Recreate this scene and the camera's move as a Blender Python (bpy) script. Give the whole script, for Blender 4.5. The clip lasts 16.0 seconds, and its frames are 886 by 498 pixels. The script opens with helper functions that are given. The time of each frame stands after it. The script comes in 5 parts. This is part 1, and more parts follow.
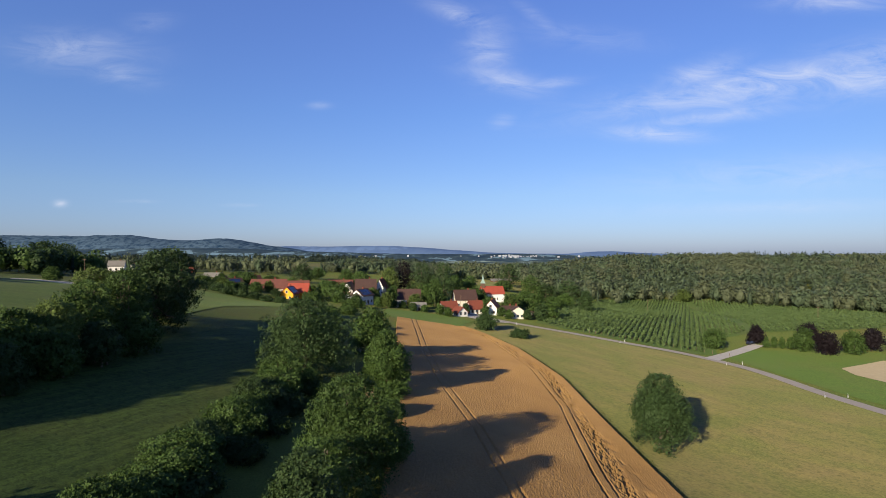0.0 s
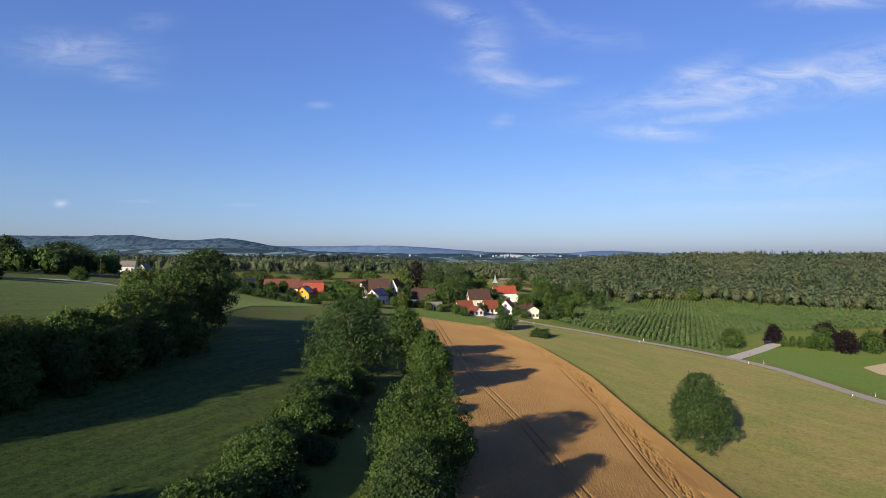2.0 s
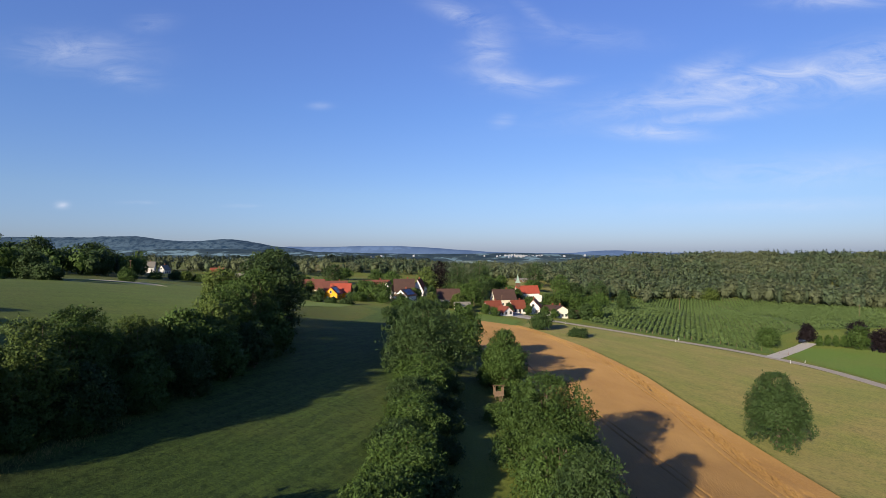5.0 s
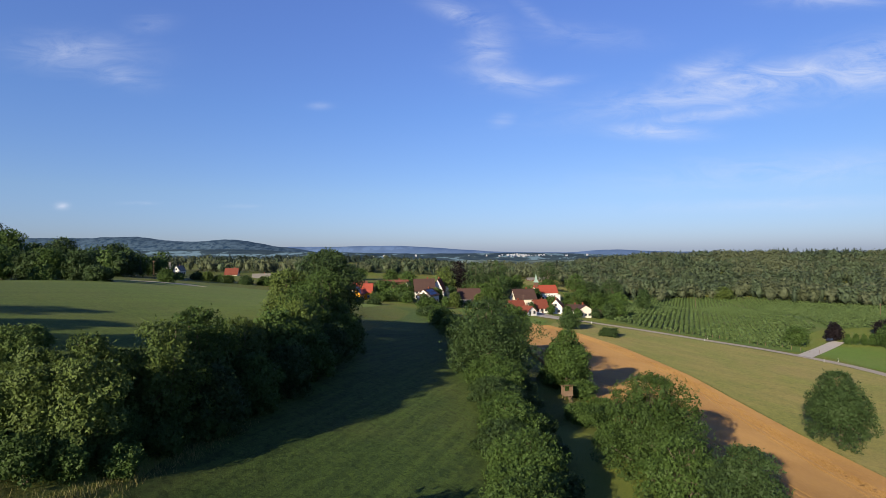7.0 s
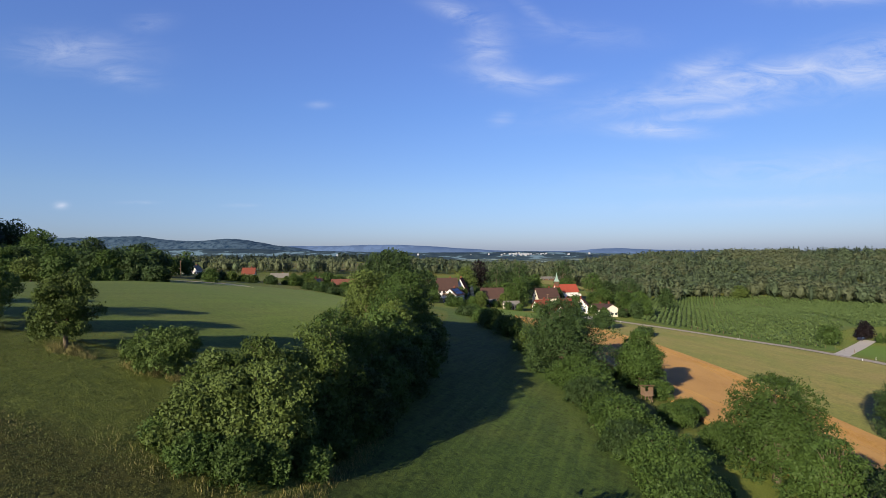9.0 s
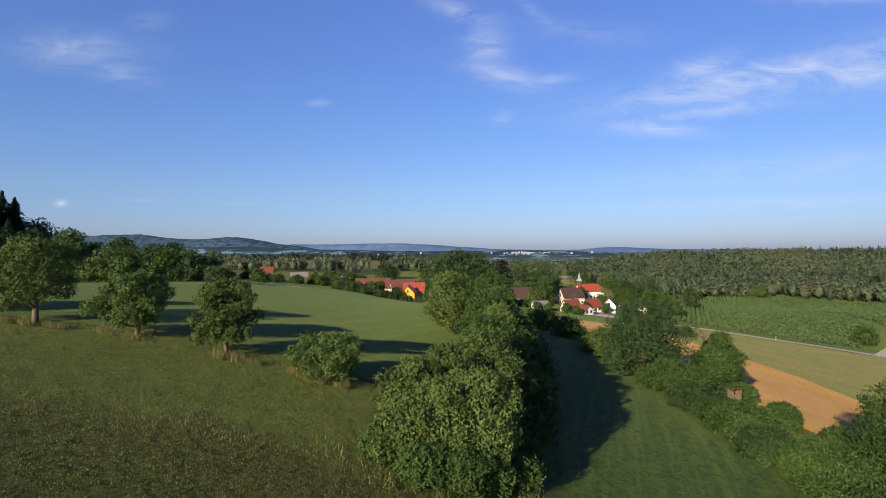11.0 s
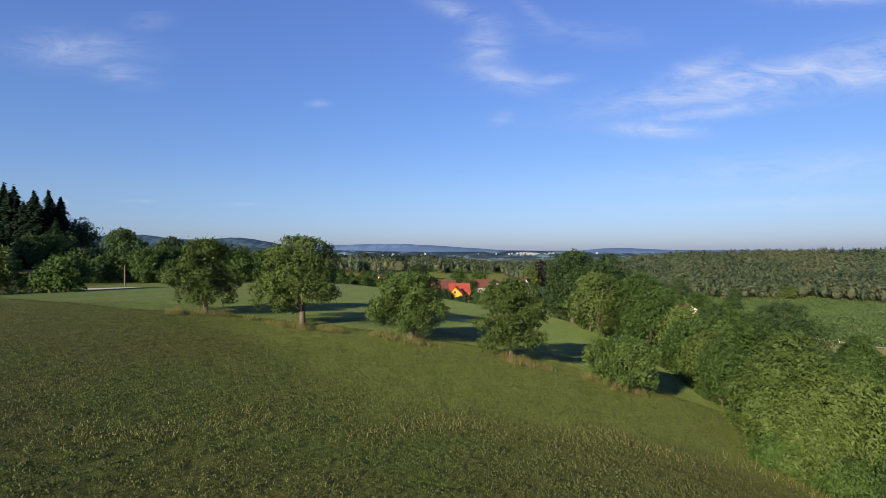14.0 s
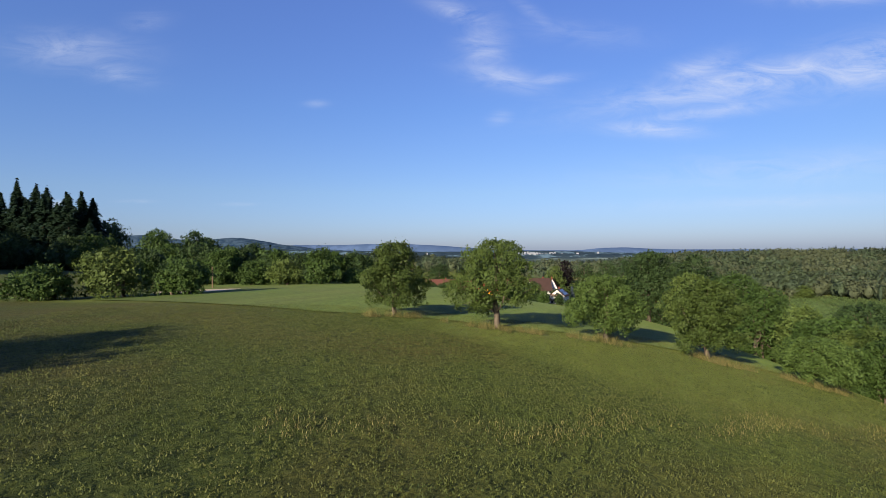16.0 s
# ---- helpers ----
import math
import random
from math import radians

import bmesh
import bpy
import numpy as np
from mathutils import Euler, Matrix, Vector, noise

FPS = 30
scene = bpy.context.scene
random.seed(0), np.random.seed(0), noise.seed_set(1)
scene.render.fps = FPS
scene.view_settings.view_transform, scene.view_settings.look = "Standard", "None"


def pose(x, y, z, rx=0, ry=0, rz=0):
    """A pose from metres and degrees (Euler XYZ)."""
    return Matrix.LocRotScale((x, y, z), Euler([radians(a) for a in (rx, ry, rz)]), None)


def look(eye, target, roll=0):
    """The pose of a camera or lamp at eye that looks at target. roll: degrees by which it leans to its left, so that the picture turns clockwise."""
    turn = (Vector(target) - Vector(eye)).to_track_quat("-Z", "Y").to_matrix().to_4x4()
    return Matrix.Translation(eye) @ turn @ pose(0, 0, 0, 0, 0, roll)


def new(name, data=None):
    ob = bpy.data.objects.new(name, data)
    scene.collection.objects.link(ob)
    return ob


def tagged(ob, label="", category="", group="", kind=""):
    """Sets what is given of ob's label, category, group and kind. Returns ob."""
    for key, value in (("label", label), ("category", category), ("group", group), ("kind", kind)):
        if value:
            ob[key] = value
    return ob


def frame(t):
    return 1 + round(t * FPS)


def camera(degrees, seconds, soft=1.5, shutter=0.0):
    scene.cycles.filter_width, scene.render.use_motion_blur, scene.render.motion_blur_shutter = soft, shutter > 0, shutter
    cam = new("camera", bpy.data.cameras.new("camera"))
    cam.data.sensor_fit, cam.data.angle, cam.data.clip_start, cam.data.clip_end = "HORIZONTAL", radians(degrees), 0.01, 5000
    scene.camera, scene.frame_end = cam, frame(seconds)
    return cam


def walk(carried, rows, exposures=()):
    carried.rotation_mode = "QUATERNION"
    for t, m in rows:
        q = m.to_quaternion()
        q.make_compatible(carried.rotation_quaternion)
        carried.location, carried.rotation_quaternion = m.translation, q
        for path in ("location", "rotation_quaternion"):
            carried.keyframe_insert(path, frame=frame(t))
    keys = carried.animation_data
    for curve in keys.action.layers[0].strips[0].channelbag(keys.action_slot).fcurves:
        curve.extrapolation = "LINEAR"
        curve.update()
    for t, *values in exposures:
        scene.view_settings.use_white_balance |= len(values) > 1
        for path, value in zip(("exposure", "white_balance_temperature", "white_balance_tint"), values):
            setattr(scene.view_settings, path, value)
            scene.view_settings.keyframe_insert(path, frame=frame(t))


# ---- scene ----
cam = camera(80.0, 16.0, 0.9)
PATH = [
    (0.0, pose(0.00, 0.00, 30.00, 90.31, -0.06, -0.00)),
    (0.5, pose(-1.72, -0.09, 30.06, 90.29, -0.07, 0.02)),
    (1.0, pose(-3.71, -0.20, 30.09, 90.26, -0.03, 0.03)),
    (1.5, pose(-5.81, -0.31, 30.08, 90.25, -0.01, 0.03)),
    (2.0, pose(-7.97, -0.37, 30.08, 90.26, 0.02, 0.02)),
    (2.5, pose(-10.17, -0.38, 30.06, 90.26, 0.01, 0.04)),
    (3.0, pose(-12.38, -0.35, 30.04, 90.26, 0.02, 0.04)),
    (3.5, pose(-14.71, -0.31, 30.02, 90.26, 0.04, 0.06)),
    (4.0, pose(-17.15, -0.27, 30.00, 90.27, 0.06, 0.09)),
    (6.5, pose(-30.87, -0.26, 30.07, 90.29, 0.37, 0.17)),
    (7.0, pose(-34.17, -0.27, 30.15, 90.25, 0.37, 0.15)),
    (7.5, pose(-37.56, -0.30, 30.21, 90.24, 0.42, 0.13)),
    (8.0, pose(-40.98, -0.28, 30.28, 90.23, 0.46, 0.13)),
    (8.5, pose(-44.54, -0.22, 30.38, 90.20, 0.45, 0.13)),
    (9.0, pose(-48.17, -0.11, 30.49, 90.13, 0.46, 0.09)),
    (11.5, pose(-67.08, 1.28, 31.17, 89.97, 0.34, 0.06)),
    (12.0, pose(-71.22, 1.75, 31.18, 89.98, 0.29, 0.04)),
    (12.5, pose(-75.41, 2.22, 31.17, 90.02, 0.23, 0.04)),
    (13.0, pose(-79.61, 2.69, 31.16, 90.03, 0.22, 0.06)),
    (13.5, pose(-83.82, 3.04, 31.15, 90.05, 0.27, 0.06)),
    (14.0, pose(-88.00, 3.21, 31.19, 90.05, 0.31, 0.05)),
    (14.5, pose(-92.21, 3.17, 31.30, 90.04, 0.36, 0.01)),
    (15.0, pose(-96.48, 2.97, 31.44, 89.99, 0.39, -0.03)),
    (15.5, pose(-100.75, 2.71, 31.52, 90.00, 0.39, -0.08)),
    (16.0, pose(-105.00, 2.43, 31.58, 90.03, 0.43, -0.15)),
]
walk(cam, PATH, [(0.0, 0.8), (16.0, 0.8)])

# The sun stands low behind the drone, to its left.
SUN_AZ, SUN_EL = 213.0, 18.5
world = bpy.data.worlds.new("evening_sky")
scene.world = world
world.use_nodes = True


def build_sky():
    nt = world.node_tree
    nt.nodes.clear()
    out = nt.nodes.new("ShaderNodeOutputWorld")
    bg = nt.nodes.new("ShaderNodeBackground")
    sky = nt.nodes.new("ShaderNodeTexSky")
    sky.sky_type = "NISHITA"
    sky.sun_disc = False
    sky.sun_elevation, sky.sun_rotation = radians(SUN_EL), radians(SUN_AZ)
    sky.altitude, sky.air_density, sky.dust_density, sky.ozone_density = 450, 1.0, 0.6, 2.0
    bg.inputs["Strength"].default_value = SKY_STRENGTH
    link = nt.links.new
    tex = nt.nodes.new("ShaderNodeTexCoord")
    # thin cirrus: streaky noise on a flat layer high above
    sep = nt.nodes.new("ShaderNodeSeparateXYZ")
    link(tex.outputs["Generated"], sep.inputs[0])

    def op(kind, a, b=None, c=None):
        n = nt.nodes.new("ShaderNodeMath")
        n.operation = kind
        for k, v in enumerate((a, b, c)):
            if v is None:
                continue
            if isinstance(v, (int, float)):
                n.inputs[k].default_value = v
            else:
                link(v, n.inputs[k])
        return n.outputs[0]

    x, y, z = sep.outputs
    ahead = op("MAXIMUM", y, 0.02)
    u, v = op("DIVIDE", x, ahead), op("DIVIDE", z, ahead)
    comb = nt.nodes.new("ShaderNodeCombineXYZ")
    link(u, comb.inputs[0]), link(v, comb.inputs[1])
    mask = None
    # wisps: middle (u, v), half sizes, lean, strength
    wisps = [(-0.695, 0.380, 0.10, 0.030, -0.05, 0.5), (-0.63, 0.348, 0.07, 0.022, -0.25, 0.4), (-0.56, 0.435, 0.04, 0.016, 0.1, 0.22),
             (0.035, 0.448, 0.075, 0.018, -0.42, 0.55), (0.085, 0.385, 0.040, 0.050, 0.0, 0.5), (0.120, 0.325, 0.075, 0.020, -0.28, 0.62), (0.195, 0.318, 0.06, 0.009, 0.12, 0.45),
             (0.185, 0.440, 0.055, 0.014, -0.7, 0.3), (0.27, 0.408, 0.11, 0.020, -0.1, 0.22),
             (0.62, 0.318, 0.27, 0.030, 0.16, 0.85), (0.82, 0.350, 0.17, 0.040, 0.2, 0.9), (0.49, 0.338, 0.075, 0.022, 0.3, 0.6), (0.40, 0.226, 0.075, 0.013, -0.05, 0.9),
             (0.50, 0.256, 0.14, 0.013, 0.12, 0.6), (0.42, 0.282, 0.12, 0.010, 0.05, 0.45), (0.74, 0.474, 0.09, 0.014, 0.0, 0.6), (-0.725, 0.091, 0.011, 0.006, 0.0, 0.75),
             (-0.577, 0.095, 0.03, 0.003, 0.0, 0.25), (-0.384, 0.088, 0.03, 0.003, 0.0, 0.22), (0.113, 0.247, 0.022, 0.012, 0.2, 0.3), (-0.234, 0.277, 0.018, 0.006, 0.0, 0.35),
             (0.68, 0.15, 0.3, 0.028, 0.05, 0.30), (0.62, 0.085, 0.25, 0.012, 0.02, 0.25)]
    for cu, cv, ru, rv, lean, gain in wisps:
        du, dv = op("SUBTRACT", u, cu), op("SUBTRACT", v, cv)
        a = op("DIVIDE", op("ADD", du, op("MULTIPLY", dv, lean)), ru)
        b = op("DIVIDE", op("SUBTRACT", dv, op("MULTIPLY", du, lean)), rv)
        r = op("ADD", op("MULTIPLY", a, a), op("MULTIPLY", b, b))
        m = op("MULTIPLY", op("POWER", 2.718, op("MULTIPLY", r, -0.9)), gain)
        mask = m if mask is None else op("MAXIMUM", mask, m)
    mapping = nt.nodes.new("ShaderNodeMapping")
    mapping.inputs["Rotation"].default_value = (0, 0, radians(-16))
    mapping.inputs["Scale"].default_value = (7.5, 24.0, 1.0)
    link(comb.outputs[0], mapping.inputs[0])
    streaks = nt.nodes.new("ShaderNodeTexNoise")
    streaks.inputs["Scale"].default_value, streaks.inputs["Detail"].default_value, streaks.inputs["Roughness"].default_value = 1.0, 9.0, 0.66
    streaks.inputs["Distortion"].default_value = 1.1
    link(mapping.outputs[0], streaks.inputs["Vector"])
    ramp = nt.nodes.new("ShaderNodeMapRange")
    ramp.inputs["From Min"].default_value, ramp.inputs["From Max"].default_value = 0.30, 0.74
    link(streaks.outputs["Fac"], ramp.inputs["Value"])
    cover = op("MULTIPLY", mask, ramp.outputs[0])
    mix = nt.nodes.new("ShaderNodeMix")
    mix.data_type = "RGBA"
    link(cover, mix.inputs["Factor"])
    # clear air: the band above the horizon stays pale blue
    height = nt.nodes.new("ShaderNodeMapRange")
    height.inputs["From Min"].default_value, height.inputs["From Max"].default_value = 0.0, 0.42
    link(z, height.inputs["Value"])
    tint = nt.nodes.new("ShaderNodeValToRGB")
    els = tint.color_ramp.elements
    els.new(0.5), els.new(0.6)
    for e, (p, c) in zip(els, SKY_TINT):
        e.position, e.color = p, (*c, 1)
    link(height.outputs[0], tint.inputs[0])
    clear = nt.nodes.new("ShaderNodeMix")
    clear.data_type, clear.blend_type = "RGBA", "MULTIPLY"
    clear.inputs["Factor"].default_value = 1.0
    link(sky.outputs[0], clear.inputs["A"]), link(tint.outputs[0], clear.inputs["B"])
    # the sky pales a little towards the side of the sun
    side = nt.nodes.new("ShaderNodeMapRange")
    side.inputs["From Min"].default_value, side.inputs["From Max"].default_value = -0.7, 0.7
    side.inputs["To Min"].default_value, side.inputs["To Max"].default_value = 1.09, 0.91
    link(x, side.inputs["Value"])
    even = nt.nodes.new("ShaderNodeMix")
    even.data_type, even.blend_type = "RGBA", "MULTIPLY"
    even.inputs["Factor"].default_value = 1.0
    link(clear.outputs["Result"], even.inputs["A"]), link(side.outputs[0], even.inputs["B"])
    link(even.outputs["Result"], mix.inputs["A"])
    mix.inputs["B"].default_value = CLOUD
    link(mix.outputs["Result"], bg.inputs["Color"])
    link(bg.outputs[0], out.inputs["Surface"])


SKY_TINT = [(0.0, (0.52, 0.64, 1.17)), (0.25, (0.70, 0.81, 1.15)), (0.6, (0.75, 0.92, 1.38)), (1.0, (0.88, 1.02, 1.63))]
SKY_STRENGTH, CLOUD = 0.065, (6.7, 7.1, 8.4, 1)
build_sky()
sun = new("sun", bpy.data.lights.new("sun", "SUN"))
sun.data.energy, sun.data.angle, sun.data.color = 5.0, radians(0.53), (1.0, 0.85, 0.62)
sun.matrix_world = look((0, 0, 400), (0.545 * math.cos(radians(SUN_EL)), 0.839 * math.cos(radians(SUN_EL)), 400 - math.sin(radians(SUN_EL))))


# ---- materials ----
def material(name, rough=0.8, spec=0.3):
    m = bpy.data.materials.new(name)
    m.use_nodes = True
    b = m.node_tree.nodes["Principled BSDF"]
    b.inputs["Roughness"].default_value = rough
    b.inputs["Specular IOR Level"].default_value = spec
    return m, m.node_tree, b


def node(nt, kind, **inputs):
    n = nt.nodes.new(kind)
    for k, v in inputs.items():
        n.inputs[k.replace("_", " ")].default_value = v
    return n


def noise_at(nt, scale, detail=4.0, rough=0.6, stretch=None, turn=0.0, distort=0.0):
    """Noise in world metres."""
    geo = nt.nodes.new("ShaderNodeNewGeometry")
    src = geo.outputs["Position"]
    if stretch or turn:
        for kw in ({"Rotation": (0, 0, radians(turn))}, {"Scale": stretch or (1, 1, 1)}):
            mp = node(nt, "ShaderNodeMapping", **kw)
            nt.links.new(src, mp.inputs[0])
            src = mp.outputs[0]
    n = node(nt, "ShaderNodeTexNoise", Scale=scale, Detail=detail, Roughness=rough, Distortion=distort)
    nt.links.new(src, n.inputs["Vector"])
    return n.outputs["Fac"]


def ramp_of(nt, fac, *stops):
    r = nt.nodes.new("ShaderNodeValToRGB")
    els = r.color_ramp.elements
    while len(els) < len(stops):
        els.new(0.5)
    for e, (p, c) in zip(els, stops):
        e.position, e.color = p, (*c, 1)
    nt.links.new(fac, r.inputs[0])
    return r.outputs[0]


def mixed(nt, fac, a, b, how="MIX"):
    n = nt.nodes.new("ShaderNodeMix")
    n.data_type, n.blend_type = "RGBA", how
    for key, v in (("Factor", fac), ("A", a), ("B", b)):
        if isinstance(v, (int, float)):
            n.inputs[key].default_value = v
        elif isinstance(v, tuple):
            n.inputs[key].default_value = (*v, 1)
        else:
            nt.links.new(v, n.inputs[key])
    return n.outputs["Result"]


def bumped(nt, b, fac, strength, distance):
    n = node(nt, "ShaderNodeBump", Strength=strength, Distance=distance)
    nt.links.new(fac, n.inputs["Height"])
    nt.links.new(n.outputs[0], b.inputs["Normal"])


def leaf_material(name, dark, light, far=False):
    """Leaves: each leaf its own shade, each tree a little apart, some light through them."""
    m, nt, b = material(name, 0.6, 0.12)
    if not far:
        dark, light = (tuple(v * f for v, f in zip(c, (1.16, 1.16, 1.75))) for c in (dark, light))
    geo = nt.nodes.new("ShaderNodeNewGeometry")
    if far:
        crowns = noise_at(nt, 0.16, 3, 0.6)
        own = mixed(nt, 0.25, crowns, geo.outputs["Random Per Island"])
        c = ramp_of(nt, own, (0.3, dark), (0.68, light))
    else:
        c = ramp_of(nt, geo.outputs["Random Per Island"], (0.0, tuple(0.6 * a + 0.4 * v for a, v in zip(dark, light))), (0.8, light), (1.0, tuple(v * 1.25 for v in light)))
    info = nt.nodes.new("ShaderNodeObjectInfo")
    hsv = node(nt, "ShaderNodeHueSaturation", Saturation=1.0)
    vary = node(nt, "ShaderNodeMapRange", To_Min=0.86, To_Max=1.14)
    nt.links.new(info.outputs["Random"], vary.inputs["Value"])
    nt.links.new(vary.outputs[0], hsv.inputs["Value"])
    patch = noise_at(nt, 0.03 if far else 0.8, 4.0)
    c = mixed(nt, mixed(nt, 1.0, patch, (0.55, 0.55, 0.55), "MULTIPLY"), c, tuple(v * f for v, f in zip(light, (1.25, 1.15, 0.7))))
    nt.links.new(c, hsv.inputs["Color"])
    nt.links.new(hsv.outputs[0], b.inputs["Base Color"])
    tr = nt.nodes.new("ShaderNodeBsdfTranslucent")
    nt.links.new(hsv.outputs[0], tr.inputs["Color"])
    mx = nt.nodes.new("ShaderNodeMixShader")
    mx.inputs[0].default_value = 0.12
    nt.links.new(b.outputs[0], mx.inputs[1]), nt.links.new(tr.outputs[0], mx.inputs[2])
    nt.links.new(mx.outputs[0], nt.nodes["Material Output"].inputs["Surface"])
    return m


LEAF = {
    "mid": leaf_material("leaf_mid", (0.011, 0.025, 0.005), (0.038, 0.068, 0.012)),
    "bright": leaf_material("leaf_bright", (0.023, 0.041, 0.008), (0.063, 0.092, 0.017)),
    "dark": leaf_material("leaf_dark", (0.009, 0.020, 0.006), (0.028, 0.050, 0.012)),
    "olive": leaf_material("leaf_olive", (0.017, 0.030, 0.006), (0.048, 0.074, 0.013)),
    "red": leaf_material("leaf_copper", (0.004, 0.0035, 0.0035), (0.009, 0.0065, 0.006)),
    "spruce": leaf_material("needles", (0.008, 0.018, 0.009), (0.022, 0.042, 0.018)),
    "bluespruce": leaf_material("needles_blue", (0.030, 0.045, 0.042), (0.07, 0.095, 0.09)),
    "fruit": leaf_material("leaf_fruit", (0.017, 0.034, 0.007), (0.054, 0.088, 0.016)),
    # next four, for far woods: air haze is put into the colour as blue
    "forest": leaf_material("leaf_forest_hazy", (0.040, 0.062, 0.040), (0.070, 0.100, 0.062), True),
    "brownish": leaf_material("leaf_brownish_hazy", (0.047, 0.061, 0.040), (0.078, 0.096, 0.060), True),
    "farspruce": leaf_material("needles_far_hazy", (0.026, 0.043, 0.030), (0.050, 0.072, 0.048), True),
    "distant": leaf_material("leaf_distant_hazy", (0.018, 0.031, 0.030), (0.036, 0.054, 0.046), True),
    "crop": leaf_material("leaf_crop", (0.034, 0.058, 0.015), (0.076, 0.118, 0.030)),
}


def bark_material():
    m, nt, b = material("bark", 0.95, 0.1)
    f = noise_at(nt, 3.0, 6, 0.7, (1, 1, 0.2))
    nt.links.new(ramp_of(nt, f, (0.3, (0.05, 0.038, 0.028)), (0.7, (0.16, 0.13, 0.10))), b.inputs["Base Color"])
    bumped(nt, b, f, 0.8, 0.05)
    return m


BARK = bark_material()


def band_mask(nt, stops, soft):
    """White beyond a wavering line y(x) given by stops (x, y), with a soft broken edge."""
    geo = nt.nodes.new("ShaderNodeNewGeometry")
    sep = nt.nodes.new("ShaderNodeSeparateXYZ")
    nt.links.new(geo.outputs["Position"], sep.inputs[0])
    x0, x1 = stops[0][0], stops[-1][0]
    mx = node(nt, "ShaderNodeMapRange", From_Min=x0, From_Max=x1)
    nt.links.new(sep.outputs[0], mx.inputs["Value"])
    line = ramp_of(nt, mx.outputs[0], *[((x - x0) / (x1 - x0), (y / 100,) * 3) for x, y in stops])
    a = node(nt, "ShaderNodeMath")
    a.operation = "MULTIPLY_ADD"
    a.inputs[1].default_value = -100.0
    nt.links.new(line, a.inputs[0]), nt.links.new(sep.outputs[1], a.inputs[2])
    w = node(nt, "ShaderNodeMath")
    w.operation = "MULTIPLY_ADD"
    w.inputs[1].default_value = soft * 2.5
    nt.links.new(noise_at(nt, 0.35, 6, 0.7), w.inputs[0]), nt.links.new(a.outputs[0], w.inputs[2])
    out = node(nt, "ShaderNodeMapRange", From_Min=soft * 0.6, From_Max=soft * 1.9)
    nt.links.new(w.outputs[0], out.inputs["Value"])
    return out.outputs[0]


def grass_material(name, low, high, dry, dry_amount=0.5, grain=3.5, stripe=None, bump=0.06, clumps=0.6, second=None, tuft=1.3):
    """Grass sward: blades and clumps, broad paler or drier patches, optional mowing lines (turn in degrees, spacing in metres)."""
    m, nt, b = material(name, 0.9, 0.15)
    b.inputs["Diffuse Roughness"].default_value = 1.0
    fine = noise_at(nt, grain, 8, 0.78)
    broad = noise_at(nt, 0.045, 5, 0.6, distort=0.5)
    clump = noise_at(nt, tuft, 5, 0.7, distort=0.8)
    c = ramp_of(nt, fine, (0.34, low), (0.66, high))
    c = mixed(nt, ramp_of(nt, broad, (0.5 - 0.2 * dry_amount, (0, 0, 0)), (0.78 - 0.1 * dry_amount, (1, 1, 1))), c, mixed(nt, fine, tuple(v * 0.5 for v in dry), dry))
    shade = ramp_of(nt, clump, (0.36, (1 - clumps, 1 - clumps * 0.9, 1 - clumps)), (0.52, (1, 1, 1)), (0.72, (1.18, 1.14, 1.0)))
    c = mixed(nt, 1.0, c, shade, "MULTIPLY")
    if stripe:
        turn, wide, strong = stripe
        s = noise_at(nt, 1.0 / wide, 3, 0.6, (1.0, 0.025, 1.0), turn)
        c = mixed(nt, ramp_of(nt, s, (0.4, (0, 0, 0)), (0.62, (strong, strong, strong))), c, mixed(nt, 1.0, c, (1.5, 1.42, 1.3), "MULTIPLY"))
    if second:
        stops, soft, a2, b2 = second
        smooth = mixed(nt, 1.0, ramp_of(nt, fine, (0.3, a2), (0.7, b2)), ramp_of(nt, broad, (0.3, (0.8, 0.85, 0.8)), (0.7, (1.15, 1.1, 1.1))), "MULTIPLY")
        over = mixed(nt, band_mask(nt, [(-160, 74), (-50, 74)], 3.0), (1, 1, 1), (0, 0, 0))
        c = mixed(nt, mixed(nt, 1.0, band_mask(nt, stops, soft), over, "MULTIPLY"), c, smooth)
    nt.links.new(c, b.inputs["Base Color"])
    add = node(nt, "ShaderNodeMath")
    nt.links.new(fine, add.inputs[0]), nt.links.new(clump, add.inputs[1])
    bumped(nt, b, add.outputs[0], 1.0, bump)
    return m


STALK_LINE = [(-160, 70), (-112, 52), (-104, 44), (-92, 31), (-82, 32.5), (-74, 34.5), (-66, 34), (-50, 34)]
GRASS = grass_material("hill_grass", (0.023, 0.038, 0.007), (0.099, 0.119, 0.026), (0.110, 0.094, 0.028), 0.2, 5.0, None, 0.10, 0.6,
                       (STALK_LINE, 3.2, (0.049, 0.071, 0.013), (0.136, 0.160, 0.036)), 2.2)
MOWN = grass_material("fresh_mown_grass", (0.036, 0.058, 0.012), (0.077, 0.108, 0.026), (0.088, 0.106, 0.033), 0.3, 3.5, (20, 2.2, 0.4), 0.02, 0.25)
MEADOW = grass_material("meadow_grass", (0.012, 0.024, 0.006), (0.046, 0.075, 0.017), (0.054, 0.070, 0.020), 0.25, 6.0, (19, 0.9, 1.0), 0.07, 0.5)
DRY = grass_material("mown_grass", (0.050, 0.058, 0.016), (0.104, 0.108, 0.036), (0.150, 0.122, 0.055), 0.45, 3.2, (-35, 2.5, 0.3), 0.03, 0.35)
LUSH = grass_material("lush_grass", (0.029, 0.051, 0.010), (0.063, 0.099, 0.020), (0.080, 0.098, 0.027), 0.2, 2.5, None, 0.03, 0.3)
